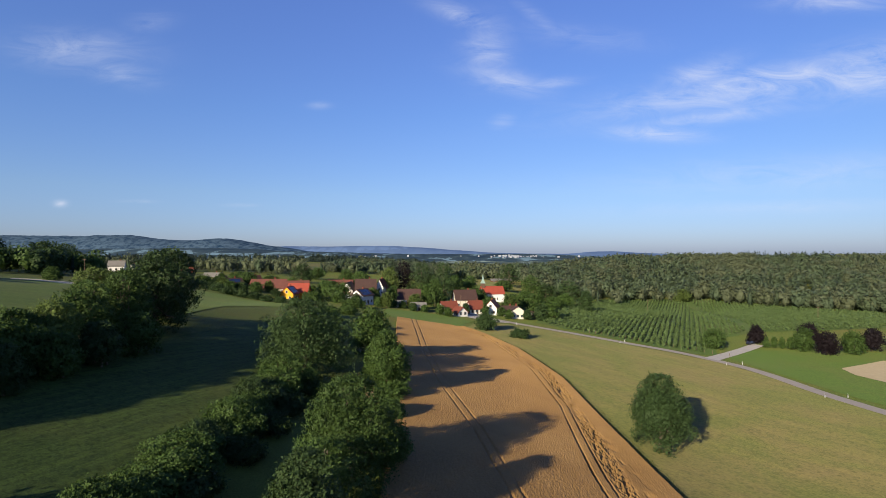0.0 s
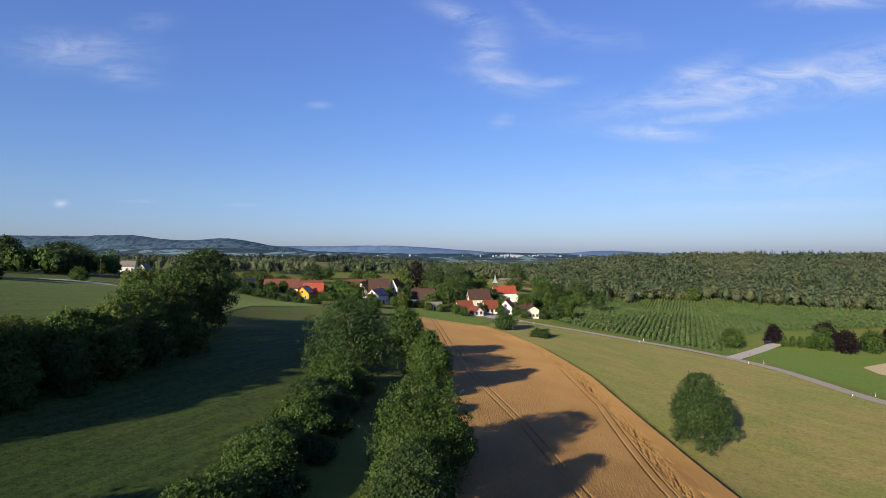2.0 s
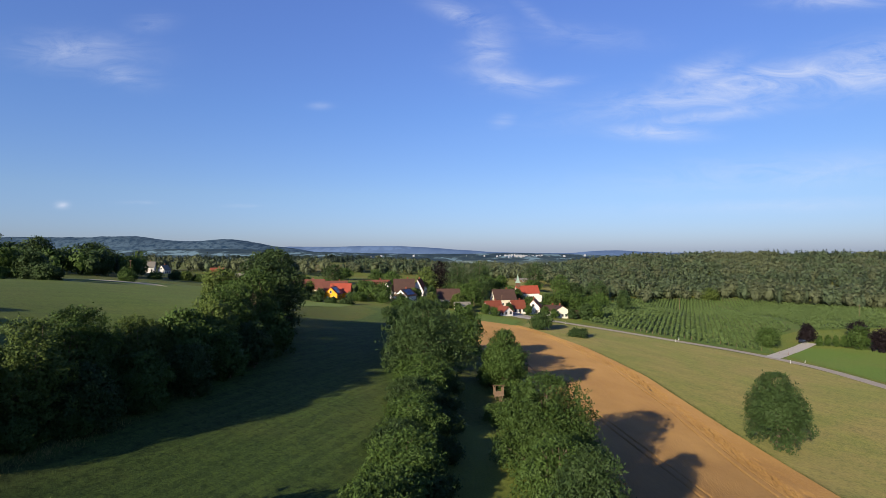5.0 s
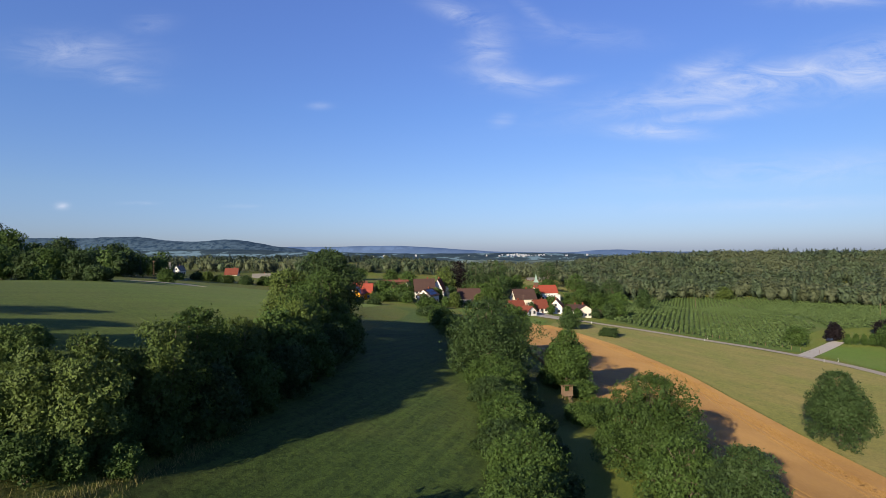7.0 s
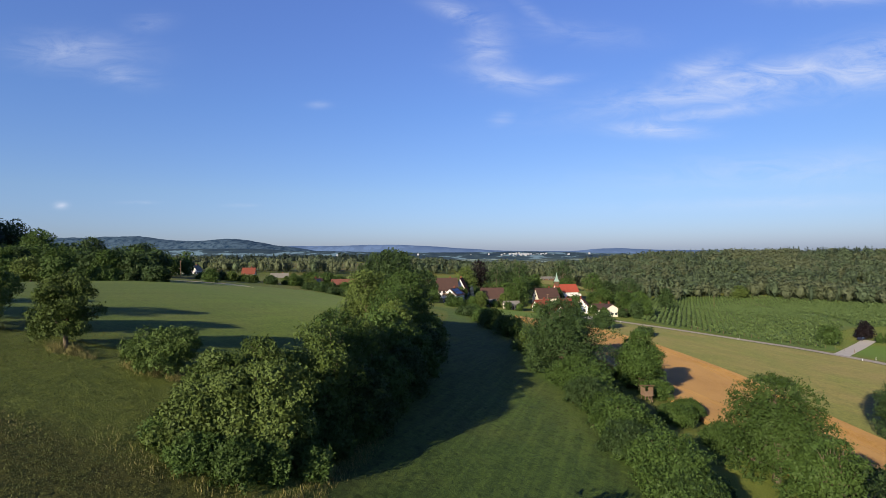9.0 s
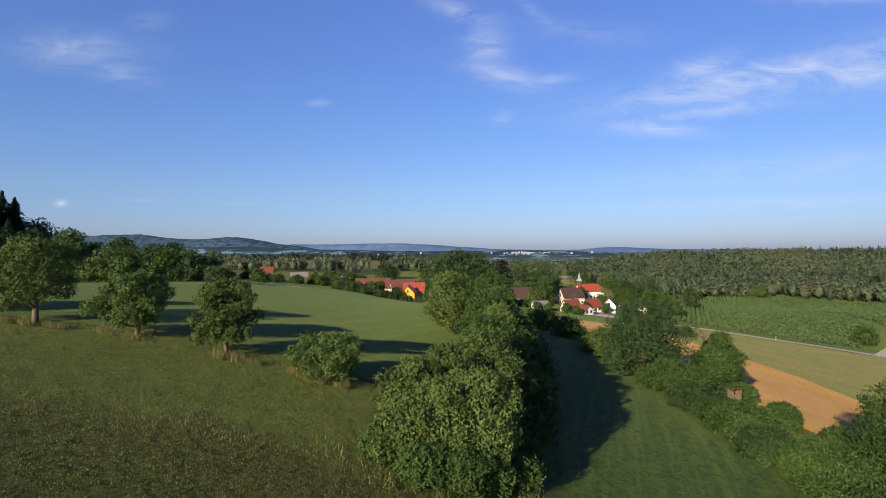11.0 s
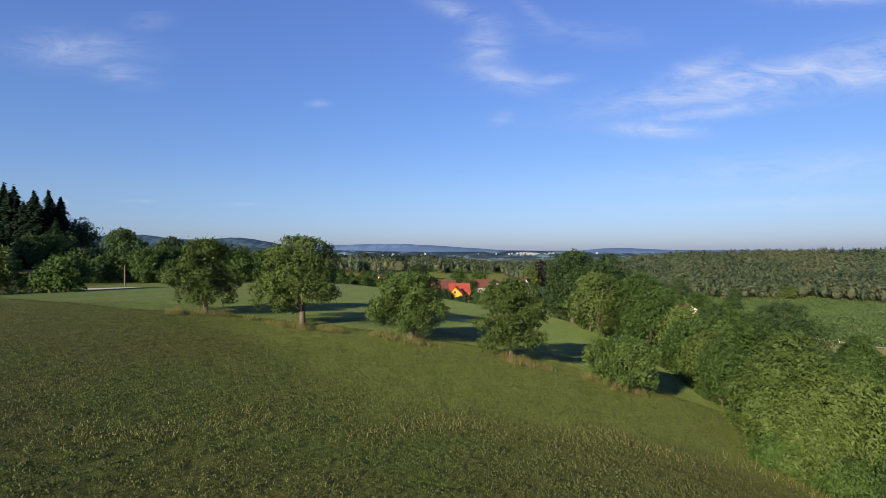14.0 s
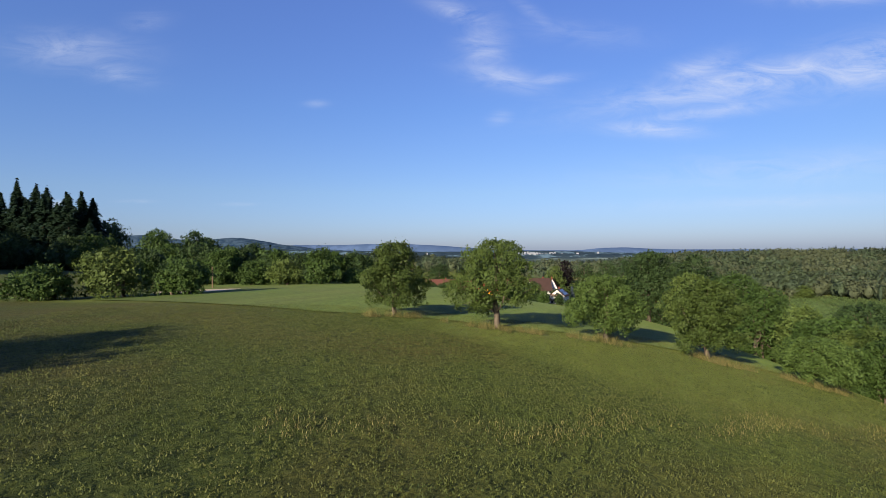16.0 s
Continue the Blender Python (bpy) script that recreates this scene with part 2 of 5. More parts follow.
CROP_GRASS = grass_material("plantation_grass", (0.024, 0.044, 0.011), (0.050, 0.078, 0.020), (0.070, 0.080, 0.030), 0.3, 2.5, None, 0.03, 0.3)
FAR_GRASS = grass_material("far_pasture", (0.022, 0.036, 0.010), (0.046, 0.066, 0.018), (0.13, 0.105, 0.045), 0.7, 0.4, None, 0.1)


def grain_material():
    m, nt, b = material("ripe_grain", 0.85, 0.2)
    b.inputs["Diffuse Roughness"].default_value = 1.0
    fine = noise_at(nt, 3.0, 8, 0.75)
    rows = noise_at(nt, 2.2, 3, 0.6, (1.0, 0.03, 1.0), 6)
    broad = noise_at(nt, 0.06, 4, 0.6)
    c = ramp_of(nt, fine, (0.3, (0.086, 0.046, 0.0145)), (0.7, (0.228, 0.135, 0.048)))
    c = mixed(nt, ramp_of(nt, rows, (0.4, (0, 0, 0)), (0.65, (0.6, 0.6, 0.6))), c, (0.145, 0.083, 0.028))
    c = mixed(nt, ramp_of(nt, broad, (0.35, (0, 0, 0)), (0.7, (0.5, 0.5, 0.5))), c, (0.245, 0.152, 0.056))
    nt.links.new(c, b.inputs["Base Color"])
    bumped(nt, b, fine, 1.0, 0.05)
    return m


GRAIN = grain_material()


def plain_material(name, low, high, scale=0.8, rough=0.85, bump=0.02, spec=0.3, metal=0.0):
    m, nt, b = material(name, rough, spec)
    b.inputs["Metallic"].default_value = metal
    f, g = noise_at(nt, scale, 6, 0.65), noise_at(nt, scale * 9, 4, 0.6)
    c = mixed(nt, ramp_of(nt, g, (0.3, (0.25, 0.25, 0.25)), (0.7, (0.75, 0.75, 0.75))), ramp_of(nt, f, (0.3, low), (0.7, high)), high)
    nt.links.new(c, b.inputs["Base Color"])
    if bump:
        bumped(nt, b, g, 0.6, bump)
    return m


ASPHALT = plain_material("asphalt", (0.26, 0.225, 0.18), (0.36, 0.315, 0.26), 0.5, 0.95, 0.02, 0.1)
GRAVEL = plain_material("gravel", (0.30, 0.27, 0.22), (0.46, 0.42, 0.35), 0.7)
SOIL = plain_material("soil", (0.12, 0.085, 0.05), (0.24, 0.18, 0.10), 0.6)
SAND = plain_material("sandy_path", (0.42, 0.33, 0.20), (0.58, 0.47, 0.31), 0.4)
STRAW = plain_material("dry_stalks", (0.30, 0.225, 0.085), (0.50, 0.40, 0.18), 2.0)
STUBBLE = plain_material("pale_stubble", (0.36, 0.28, 0.14), (0.50, 0.40, 0.22), 0.9)
OLD_TILE = plain_material("weathered_red_tiles", (0.072, 0.027, 0.020), (0.13, 0.048, 0.035), 0.5, 0.85, 0.05)
WHITE = plain_material("white_render", (0.52, 0.51, 0.485), (0.63, 0.62, 0.595), 0.6)
CREAM = plain_material("cream_render", (0.46, 0.42, 0.33), (0.56, 0.52, 0.43), 0.6)
ORANGE = plain_material("orange_render", (0.62, 0.27, 0.012), (0.72, 0.33, 0.02), 0.6)
RED_TILE = plain_material("red_roof_tiles", (0.085, 0.022, 0.013), (0.165, 0.045, 0.026), 0.5, 0.75, 0.05)
BRIGHT_TILE = plain_material("new_red_tiles", (0.20, 0.036, 0.020), (0.28, 0.056, 0.032), 0.5, 0.7, 0.05)
BROWN_TILE = plain_material("brown_roof_tiles", (0.032, 0.017, 0.014), (0.062, 0.034, 0.027), 0.5, 0.8, 0.05)
GREY_ROOF = plain_material("grey_fibre_cement", (0.10, 0.095, 0.085), (0.17, 0.16, 0.14), 0.4)
TIMBER = plain_material("weathered_timber", (0.085, 0.055, 0.036), (0.17, 0.115, 0.078), 2.5)
DARK_WOOD = plain_material("dark_wood", (0.06, 0.035, 0.022), (0.12, 0.07, 0.045), 1.5)
SOLAR = plain_material("solar_panel", (0.012, 0.02, 0.06), (0.02, 0.035, 0.09), 0.3, 0.15, 0.0, 0.5)
GLASS = plain_material("window_glass", (0.02, 0.026, 0.03), (0.04, 0.05, 0.06), 0.3, 0.08, 0.0, 0.6)
COPPER = plain_material("green_copper", (0.16, 0.25, 0.21), (0.26, 0.36, 0.31), 1.0, 0.6)
PAINT = plain_material("dark_car_paint", (0.012, 0.014, 0.022), (0.018, 0.02, 0.03), 0.5, 0.25, 0.0, 0.6)
RUBBER = plain_material("rubber", (0.015, 0.015, 0.015), (0.03, 0.03, 0.03), 4.0, 0.9, 0.0)
POST_WHITE = plain_material("white_plastic", (0.78, 0.78, 0.78), (0.85, 0.85, 0.85), 4.0, 0.5, 0.0)
POST_BLACK = plain_material("black_plastic", (0.02, 0.02, 0.02), (0.04, 0.04, 0.04), 4.0, 0.5, 0.0)


# ---- mesh helpers ----
def mesh_object(name, verts, faces, mat, parent=None, label="", smooth=False):
    me = bpy.data.meshes.new(name)
    me.from_pydata([tuple(map(float, v)) for v in verts], [], [tuple(map(int, f)) for f in faces])
    me.materials.append(mat)
    if smooth:
        me.polygons.foreach_set("use_smooth", [True] * len(me.polygons))
    me.update()
    ob = new(name, me)
    if parent is not None:
        ob.parent = parent
    if label:
        tagged(ob, label)
    return ob


def leaf_mesh(name, q, mat):
    """A mesh of loose leaves from an array (n, corners, 3), quickly."""
    n, k, _ = q.shape
    me = bpy.data.meshes.new(name)
    me.vertices.add(n * k), me.loops.add(n * k), me.polygons.add(n)
    me.vertices.foreach_set("co", np.ascontiguousarray(q, np.float32).ravel())
    me.loops.foreach_set("vertex_index", np.arange(n * k, dtype=np.int32))
    me.polygons.foreach_set("loop_start", np.arange(0, n * k, k, dtype=np.int32))
    me.materials.append(mat)
    me.update(calc_edges=True)
    return me


def grid_object(name, P, mat, parent=None, smooth=True):
    """A sheet from an array (rows, columns, 3)."""
    r, c, _ = P.shape
    i = np.arange(r * c).reshape(r, c)
    f = np.stack([i[:-1, :-1], i[:-1, 1:], i[1:, 1:], i[1:, :-1]], -1).reshape(-1, 4)
    n = len(f)
    me = bpy.data.meshes.new(name)
    me.vertices.add(r * c), me.loops.add(n * 4), me.polygons.add(n)
    me.vertices.foreach_set("co", np.ascontiguousarray(P, np.float32).ravel())
    me.loops.foreach_set("vertex_index", f.astype(np.int32).ravel())
    me.polygons.foreach_set("loop_start", np.arange(0, n * 4, 4, dtype=np.int32))
    me.polygons.foreach_set("use_smooth", np.full(n, smooth))
    me.materials.append(mat)
    me.update(calc_edges=True)
    ob = new(name, me)
    if parent is not None:
        ob.parent = parent
    return ob


# ---- the lie of the land ----
LAND_X = [-300, -160, -105, -80, -66, -55, -30, 0, 45, 110, 300]
LAND_Y = [0, 45, 95, 160, 220, 290, 420, 600]
LAND_Z = [
    [30, 26, 23.0, 18.6, 15.0, 12.0, 7.0, 1.0, -7.0, -10.0, -6],
    [30, 26, 25.1, 21.3, 17.3, 13.2, 8.0, 1.5, -7.5, -10.5, -6],
    [29, 24.5, 24.3, 20.6, 17.8, 14.2, 8.0, 1.0, -8.5, -10.5, -4],
    [27, 23, 19.6, 14.8, 13.4, 11.2, 6.8, 0.0, -6.0, -11.3, -3],
    [25, 19.5, 13.5, 9.0, 7.8, 6.7, 4.0, -0.5, -5.0, -10.6, -3],
    [22, 14, 8.5, 4.5, 3.6, 3.0, 0.5, -2.3, -5.0, -8.0, -9],
    [15, 10, 6.0, 4.0, 3.4, 3.0, 2.0, 2.0, -1.0, -12.0, -13],
    [10, 9, 9.0, 8.0, 7.4, 7.0, 5.0, 2.0, 1.0, 1.0, 12],
]


def hermite(xs, rows, x):
    """Smooth curve through rows[k] (arrays) at xs[k], at the places x (one for each column of the rows)."""
    xs = np.asarray(xs, float)
    x = np.clip(x, xs[0], xs[-1])
    k = np.clip(np.searchsorted(xs, x, side="right") - 1, 0, len(xs) - 2)
    h = xs[k + 1] - xs[k]
    t = (x - xs[k]) / h
    slope = np.gradient(rows, xs, axis=0)
    j = np.arange(len(x))
    a, b, ma, mb = rows[k, j], rows[k + 1, j], slope[k, j] * h, slope[k + 1, j] * h
    return (2 * t**3 - 3 * t**2 + 1) * a + (t**3 - 2 * t**2 + t) * ma + (-2 * t**3 + 3 * t**2) * b + (t**3 - t**2) * mb


def hz(x, y):
    """Height of the ground."""
    shape = np.broadcast(x, y).shape
    x, y = np.broadcast_to(x, shape).ravel().astype(float), np.broadcast_to(y, shape).ravel().astype(float)
    table = np.array(LAND_Z, float)
    rows = np.stack([hermite(LAND_X, np.repeat(r[:, None], len(x), 1), x) for r in table])
    z = hermite(LAND_Y, rows, y)
    # beyond: a pasture rise on one side, wooded hill on the other, then the low plain
    s = np.clip((y - 600) / 250, 0, 1)
    s = s * s * (3 - 2 * s)
    left = 1 / (1 + np.exp((x + 20) / 60))
    z = z + s * (left * 4 - (1 - left) * 8)
    # the wooded hill's crest, with its humps
    z = z + 4 * np.exp(-(((x - 330) / 190) ** 2) - ((y - 790) / 150) ** 2) + 4 * np.exp(-(((x - 250) / 60) ** 2) - ((y - 800) / 90) ** 2) + 3 * np.exp(-(((x - 640) / 120) ** 2) - ((y - 760) / 120) ** 2)
    f = np.clip((y - 850) / 900, 0, 1)
    f = f * f * (3 - 2 * f)
    z = z * (1 - f) - 32 * f
    return z.reshape(shape) if shape else float(z[0])


def axis_of(stops):
    out = []
    for a, b, step in stops:
        out += list(np.arange(a, b, step))
    return np.array(out + [stops[-1][1]])


gx = axis_of([(-4900, -1000, 300), (-1000, -360, 40), (-360, -150, 8), (-150, 150, 2.5), (150, 360, 8), (360, 1000, 40), (1000, 4900, 300)])
gy = axis_of([(-900, -100, 80), (-100, -20, 8), (-20, 300, 2.5), (300, 620, 8), (620, 1600, 40), (1600, 4900, 300)])
X, Y = np.meshgrid(gx, gy)
ground = tagged(grid_object("ground", np.stack([X, Y, hz(X, Y)], -1), GRASS), "rolling green and brownish meadow ground", "ground", kind="structure")


def drape(name, rings, mat, lift, label, category, steps=40, bumpy=0.0):
    """A sheet laid over the ground between two edges: rows of (y, x_left, x_right) by distance."""
    ys = axis_of([(rings[0][0], rings[-1][0], 1.5)])
    a = np.interp(ys, [r[0] for r in rings], [r[1] for r in rings])
    b = np.interp(ys, [r[0] for r in rings], [r[2] for r in rings])
    t = np.linspace(0, 1, steps)
    x = a[:, None] + (b - a)[:, None] * t
    y = np.repeat(ys[:, None], steps, 1)
    P = np.stack([x, y, hz(x, y) + lift], -1)
    if bumpy:
        P[..., 2] += np.random.default_rng(3).uniform(-bumpy, bumpy, x.shape)
    return tagged(grid_object(name, P, mat), label, category, kind="structure")


def ribbon(name, points, width, mat, lift, label, category):
    """A strip of road along a line."""
    p = np.array(points, float)
    d = np.r_[0, np.cumsum(np.hypot(*np.diff(p, axis=0).T))]
    s = np.linspace(0, d[-1], int(d[-1] / 2) + 2)
    rows_x = hermite(d, np.repeat(p[:, :1], len(s), 1), s)
    rows_y = hermite(d, np.repeat(p[:, 1:2], len(s), 1), s)
    c = np.stack([rows_x, rows_y], -1)
    g = np.gradient(c, axis=0)
    nrm = np.stack([-g[:, 1], g[:, 0]], -1) / np.hypot(*g.T)[:, None]
    across = np.linspace(-0.5, 0.5, 5) * width
    xy = c[:, None] + nrm[:, None] * across[None, :, None]
    P = np.concatenate([xy, (hz(xy[..., 0], xy[..., 1]) + lift)[..., None]], -1)
    return tagged(grid_object(name, P, mat), label, category, kind="structure")


# ---- fields and road ----
GRAIN_EDGE = [(15, -4, 36), (60, -7, 35.5), (100, -8, 35), (144, -12.5, 33), (180, -16, 26), (205, -18, 16.5), (219, -19, 9)]
drape("grain_field_soil", GRAIN_EDGE, SOIL, 0.10, "bare brown soil under the ripe grain", "field")
drape("dry_meadow", [(10, 36, 125), (79, 36, 123), (104, 35.5, 118), (144, 33.5, 110), (175, 27, 107.5), (194, 20.5, 102), (208, 15, 88), (222, 10, 70), (236, 14, 52), (246, 20, 38)],
      DRY, 0.10, "mown yellowish meadow between grain and road", "meadow", 60)
drape("hill_meadow", [(50, -116, -62), (56, -128, -62.5), (70, -150, -60), (95, -165, -58), (130, -150, -62), (160, -140, -66), (200, -122, -62), (232, -108, -62)], MOWN, 0.10, "fresh mown meadow beyond the fruit trees", "meadow", 60)
drape("side_meadow", [(-30, -57, -27), (45, -56.5, -27), (95, -53, -25), (130, -50, -27), (165, -47, -32), (200, -47, -33), (226, -58, -34)], MEADOW, 0.10, "mown green meadow between hedge and tree row", "meadow", 30)
drape("lush_field", [(100, 130, 260), (149, 118, 230), (175, 115, 200), (190, 112, 190), (205, 110, 180), (214, 118, 175), (222, 128, 160)], LUSH, 0.10, "lush green field beside the road", "meadow", 40)
drape("stubble_patch", [(168, 143, 220), (180, 140.5, 220), (190, 143, 215), (200, 166, 210)], STUBBLE, 0.2, "pale stubble patch behind the green field", "field", 20)
drape("village_meadow", [(220, -24, 9), (232, -26, 9), (245, -27, 14), (256, -28, 6), (266, -28, -4)], LUSH, 0.12, "bright green meadow before the village", "meadow", 20)
ROAD = [(124, 60), (117, 110), (111.5, 149), (105.5, 190), (92, 209), (75, 221), (55, 235), (38, 249), (24, 266), (14, 284), (10, 300)]
ribbon("road", ROAD, 5.0, ASPHALT, 0.16, "narrow grey asphalt country road", "road")
ribbon("driveway", [(101, 199), (113, 210), (126, 221.5), (139, 233)], 5.0, GRAVEL, 0.2, "pale gravel driveway joining the road", "driveway")
drape("plantation_soil", [(208, 99, 108), (225, 80, 116), (245, 58, 128), (262, 46, 155), (268, 48, 226), (300, 58, 262), (340, 72, 300), (370, 84, 308), (420, 110, 270), (470, 140, 225)], CROP_GRASS, 0.12, "grassy ground between plantation rows", "field", 50)
drape("pasture_far", [(560, -330, -110), (640, -330, -90), (720, -300, -110), (800, -300, -150)], FAR_GRASS, 0.4, "pale green pasture beyond the village", "meadow", 20)


# ---- trees ----
def leaf_quads(rng, blobs, count, size, deep=0.35, droop=0.25, loose=0.5, spray=1):
    """Leaves on and in a heap of blobs (x, y, z, rx, ry, rz), gathered in sprays that share a direction."""
    blobs = np.asarray(blobs, float)
    area = (blobs[:, 3] * blobs[:, 5]) ** 0.8
    n = max(1, count // spray)
    k = rng.choice(len(blobs), n * 2, p=area / area.sum())
    d = rng.normal(size=(n * 2, 3))
    d[:, 2] += 0.25
    d /= np.linalg.norm(d, axis=1)[:, None]
    r = 1.0 - deep * rng.random(n * 2) ** 1.5 + 0.10 * rng.normal(size=n * 2)
    p = blobs[k, :3] + blobs[k, 3:] * d * r[:, None]
    if spray > 1:
        # prefer the outer sprays over those buried in a neighbouring blob
        near = np.min(np.linalg.norm((p[:, None] - blobs[None, :, :3]) / blobs[None, :, 3:], axis=2), 1)
        pick = np.argsort(-(near + rng.uniform(0, 0.35, n * 2)))[:n]
    else:
        pick = np.arange(n)
    p, d = p[pick], d[pick]
    if spray > 1:
        d2 = d + 0.5 * rng.normal(size=d.shape)
        p, d = np.repeat(p, spray, 0), np.repeat(d2, spray, 0)
        off = rng.normal(size=p.shape) * size * 0.95
        off -= 0.55 * d * np.sum(off * d, 1)[:, None]
        p, loose = p + off, loose * 0.6
    m = len(p)
    nv = d + loose * rng.normal(size=(m, 3))
    nv /= np.linalg.norm(nv, axis=1)[:, None]
    a = np.cross(nv, rng.normal(size=(m, 3)))
    a[:, 2] -= droop
    a /= np.linalg.norm(a, axis=1)[:, None]
    b = np.cross(nv, a)
    s = size * rng.uniform(0.6, 1.35, m)[:, None]
    a, b = a * s, b * s * rng.uniform(0.45, 0.8, m)[:, None]
    return np.stack([p + a * 0.7, p - a * 0.5 + b * 0.55, p - a * 0.5 - b * 0.55], 1)


def crown_blobs(rng, h, base, R, kind):
    """Blobs that heap up to a crown from base to h with radius R."""
    out = []
    H = h - base
    n = {"round": 62, "tall": 66, "shrub": 52, "fruit": 56, "fruitlow": 44}[kind]
    for _ in range(n):
        t = rng.random() ** 0.8
        if kind == "tall":
            prof = (1 - t**2.6) ** 0.6 * (0.72 + 0.28 * min(1, t * 5))
        elif kind == "fruitlow":
            prof = math.sqrt(max(0, 1 - (2 * t - 0.75) ** 2 / 1.7)) if t < 0.95 else 0.3
        else:
            prof = math.sqrt(max(0.02, 1 - max(0, (t - 0.32) / 0.68) ** 2)) * (0.8 + 0.2 * min(1, t * 4))
        br = R * (rng.uniform(0.14, 0.28) if kind in ("fruit", "fruitlow") else rng.uniform(0.15, 0.34))
        ang, rad = rng.uniform(0, 2 * math.pi), (R * prof * rng.uniform(0.9, 1.15) - br * 0.75) * rng.random() ** 0.3
        rad = max(rad, 0)
        z = base + H * t
        z = min(max(z, base + br * 0.55), h - br * 0.75)
        out.append((rad * math.cos(ang), rad * math.sin(ang), z, br, br, br * rng.uniform(0.7, 0.95)))
    return out


def tube(points, radii, sides=7):
    v, f = [], []
    pts = [Vector(p) for p in points]
    for i, (p, r) in enumerate(zip(pts, radii)):
        d = (pts[min(i + 1, len(pts) - 1)] - pts[max(i - 1, 0)]).normalized()
        a = d.orthogonal().normalized()
        b = d.cross(a)
        for s in range(sides):
            w = 2 * math.pi * s / sides
            v.append(p + (a * math.cos(w) + b * math.sin(w)) * r)
    for i in range(len(pts) - 1):
        for s in range(sides):
            f.append((i * sides + s, i * sides + (s + 1) % sides, (i + 1) * sides + (s + 1) % sides, (i + 1) * sides + s))
    return v, f


def joined(pieces):
    v, f = [], []
    for pv, pf in pieces:
        f += [tuple(i + len(v) for i in face) for face in pf]
        v += pv
    return v, f


TREE_COUNT = [0]
CORE = {"round": 0.32, "tall": 0.36, "shrub": 0.36, "fruit": 0.11, "fruitlow": 0.09}


def tree(name, x, y, top, R, leaf, kind, label, category="tree", leaves=6000, size=0.36, clear=0.12, group="", stems=1, deep=0.5):
    """A broad-leaved tree or shrub: trunk with limbs, and a crown of many leaf sprays."""
    TREE_COUNT[0] += 1
    rng = np.random.default_rng(100 + TREE_COUNT[0])
    g = hz(x, y)
    h = max(top - g, R * 0.7)
    root = new(name)
    root.location = (x, y, g)
    leaves, size = int(leaves * 0.72), size * 1.22
    blobs = crown_blobs(rng, h, h * clear, R, kind)
    heap = [leaf_quads(rng, blobs, int(leaves * 0.85), size, deep, spray=9 if leaves > 3000 else 5)]
    flat = 0.66 if kind in ("fruit", "fruitlow") else 0.76
    core = [(0, 0, h * clear * 0.6 + (h - h * clear * 0.6) * 0.47, R * flat, R * flat, (h - h * clear * 0.6) * 0.46 * (flat + 0.1))]
    heap.append(leaf_quads(rng, core, int(leaves * CORE[kind]), size * 1.25, 0.5))
    crown = new("crown", leaf_mesh("crown", np.concatenate(heap), LEAF[leaf]))
    crown.parent = root
    pieces = []
    r0 = max(0.08, R * 0.055)
    for k in range(stems):
        off = (rng.uniform(-0.3, 0.3) * R if stems > 1 else 0, rng.uniform(-0.3, 0.3) * R if stems > 1 else 0)
        spine = [(off[0], off[1], -0.4)]
        for i in range(1, 6):
            t = i / 5
            spine.append((off[0] + rng.uniform(-0.06, 0.06) * R, off[1] + rng.uniform(-0.06, 0.06) * R, h * 0.85 * t))
        pieces.append(tube(spine, [r0 * (1.35 - 1.15 * i / 5) / stems**0.4 for i in range(6)]))
        for b in [blobs[i] for i in rng.choice(len(blobs), min(len(blobs), 9 // stems + 2), replace=False)]:
            s = Vector(spine[1 + int(rng.integers(0, 3))])
            e = Vector(b[:3])
            m = s.lerp(e, 0.5) + Vector((0, 0, -0.06 * h))
            pieces.append(tube([s, m, e], [r0 * 0.5, r0 * 0.32, r0 * 0.1], 5))
    v, f = joined(pieces)
    trunk = mesh_object("trunk", v, f, BARK, root, smooth=True)
    return tagged(root, label, category, group)


def spruce_quads(rng, h, R, count, size, base=0.06, taper=0.85):
    """Needle boughs of a conifer, in drooping whorls."""
    t = rng.random(count) ** 0.75
    z = h * (base + (1 - base) * (1 - t))
    k = np.round(z / (h * 0.045)).astype(int)
    whorl = k * h * 0.045
    reach = rng.uniform(0.45, 1.2, 40)[np.clip(k, 0, 39)]
    z = whorl + rng.normal(size=count) * h * 0.018
    rad = R * np.clip((h - z) / (h * (1 - base)), 0.01, 1) ** taper * rng.uniform(0.35, 1.0, count) ** 0.5
    w = rng.uniform(0, 2 * np.pi, count)
    rad = rad * reach * (0.8 + 0.3 * np.sin(w * 5 + whorl * 3))
    p = np.stack([rad * np.cos(w), rad * np.sin(w), z - rad * 0.25], -1)
    out = np.stack([np.cos(w), np.sin(w), np.full(count, -0.35)], -1)
    side = np.stack([-np.sin(w), np.cos(w), rng.normal(size=count) * 0.3], -1)
    s = (size * rng.uniform(0.6, 1.3, count))[:, None]
    a, b = out * s, side * s * 0.5
    return np.stack([p + a * 0.8, p - a * 0.5 + b, p - a * 0.5 - b], 1)


def spruce(name, x, y, top, R, leaf, label, leaves=2500, size=0.8, group="", category="conifer", taper=0.85):
    TREE_COUNT[0] += 1
    rng = np.random.default_rng(100 + TREE_COUNT[0])
    g = hz(x, y)
    h = top - g
    root = new(name)
    root.location = (x, y, g)
    crown = new("crown", leaf_mesh("crown", spruce_quads(rng, h, R, leaves, size, 0.06, taper), LEAF[leaf]))
    crown.parent = root
    v, f = tube([(0, 0, -0.4), (0, 0, h * 0.5), (0, 0, h * 0.97)], [0.02 * h, 0.012 * h, 0.02])
    mesh_object("trunk", v, f, BARK, root)
    return tagged(root, label, category, group)


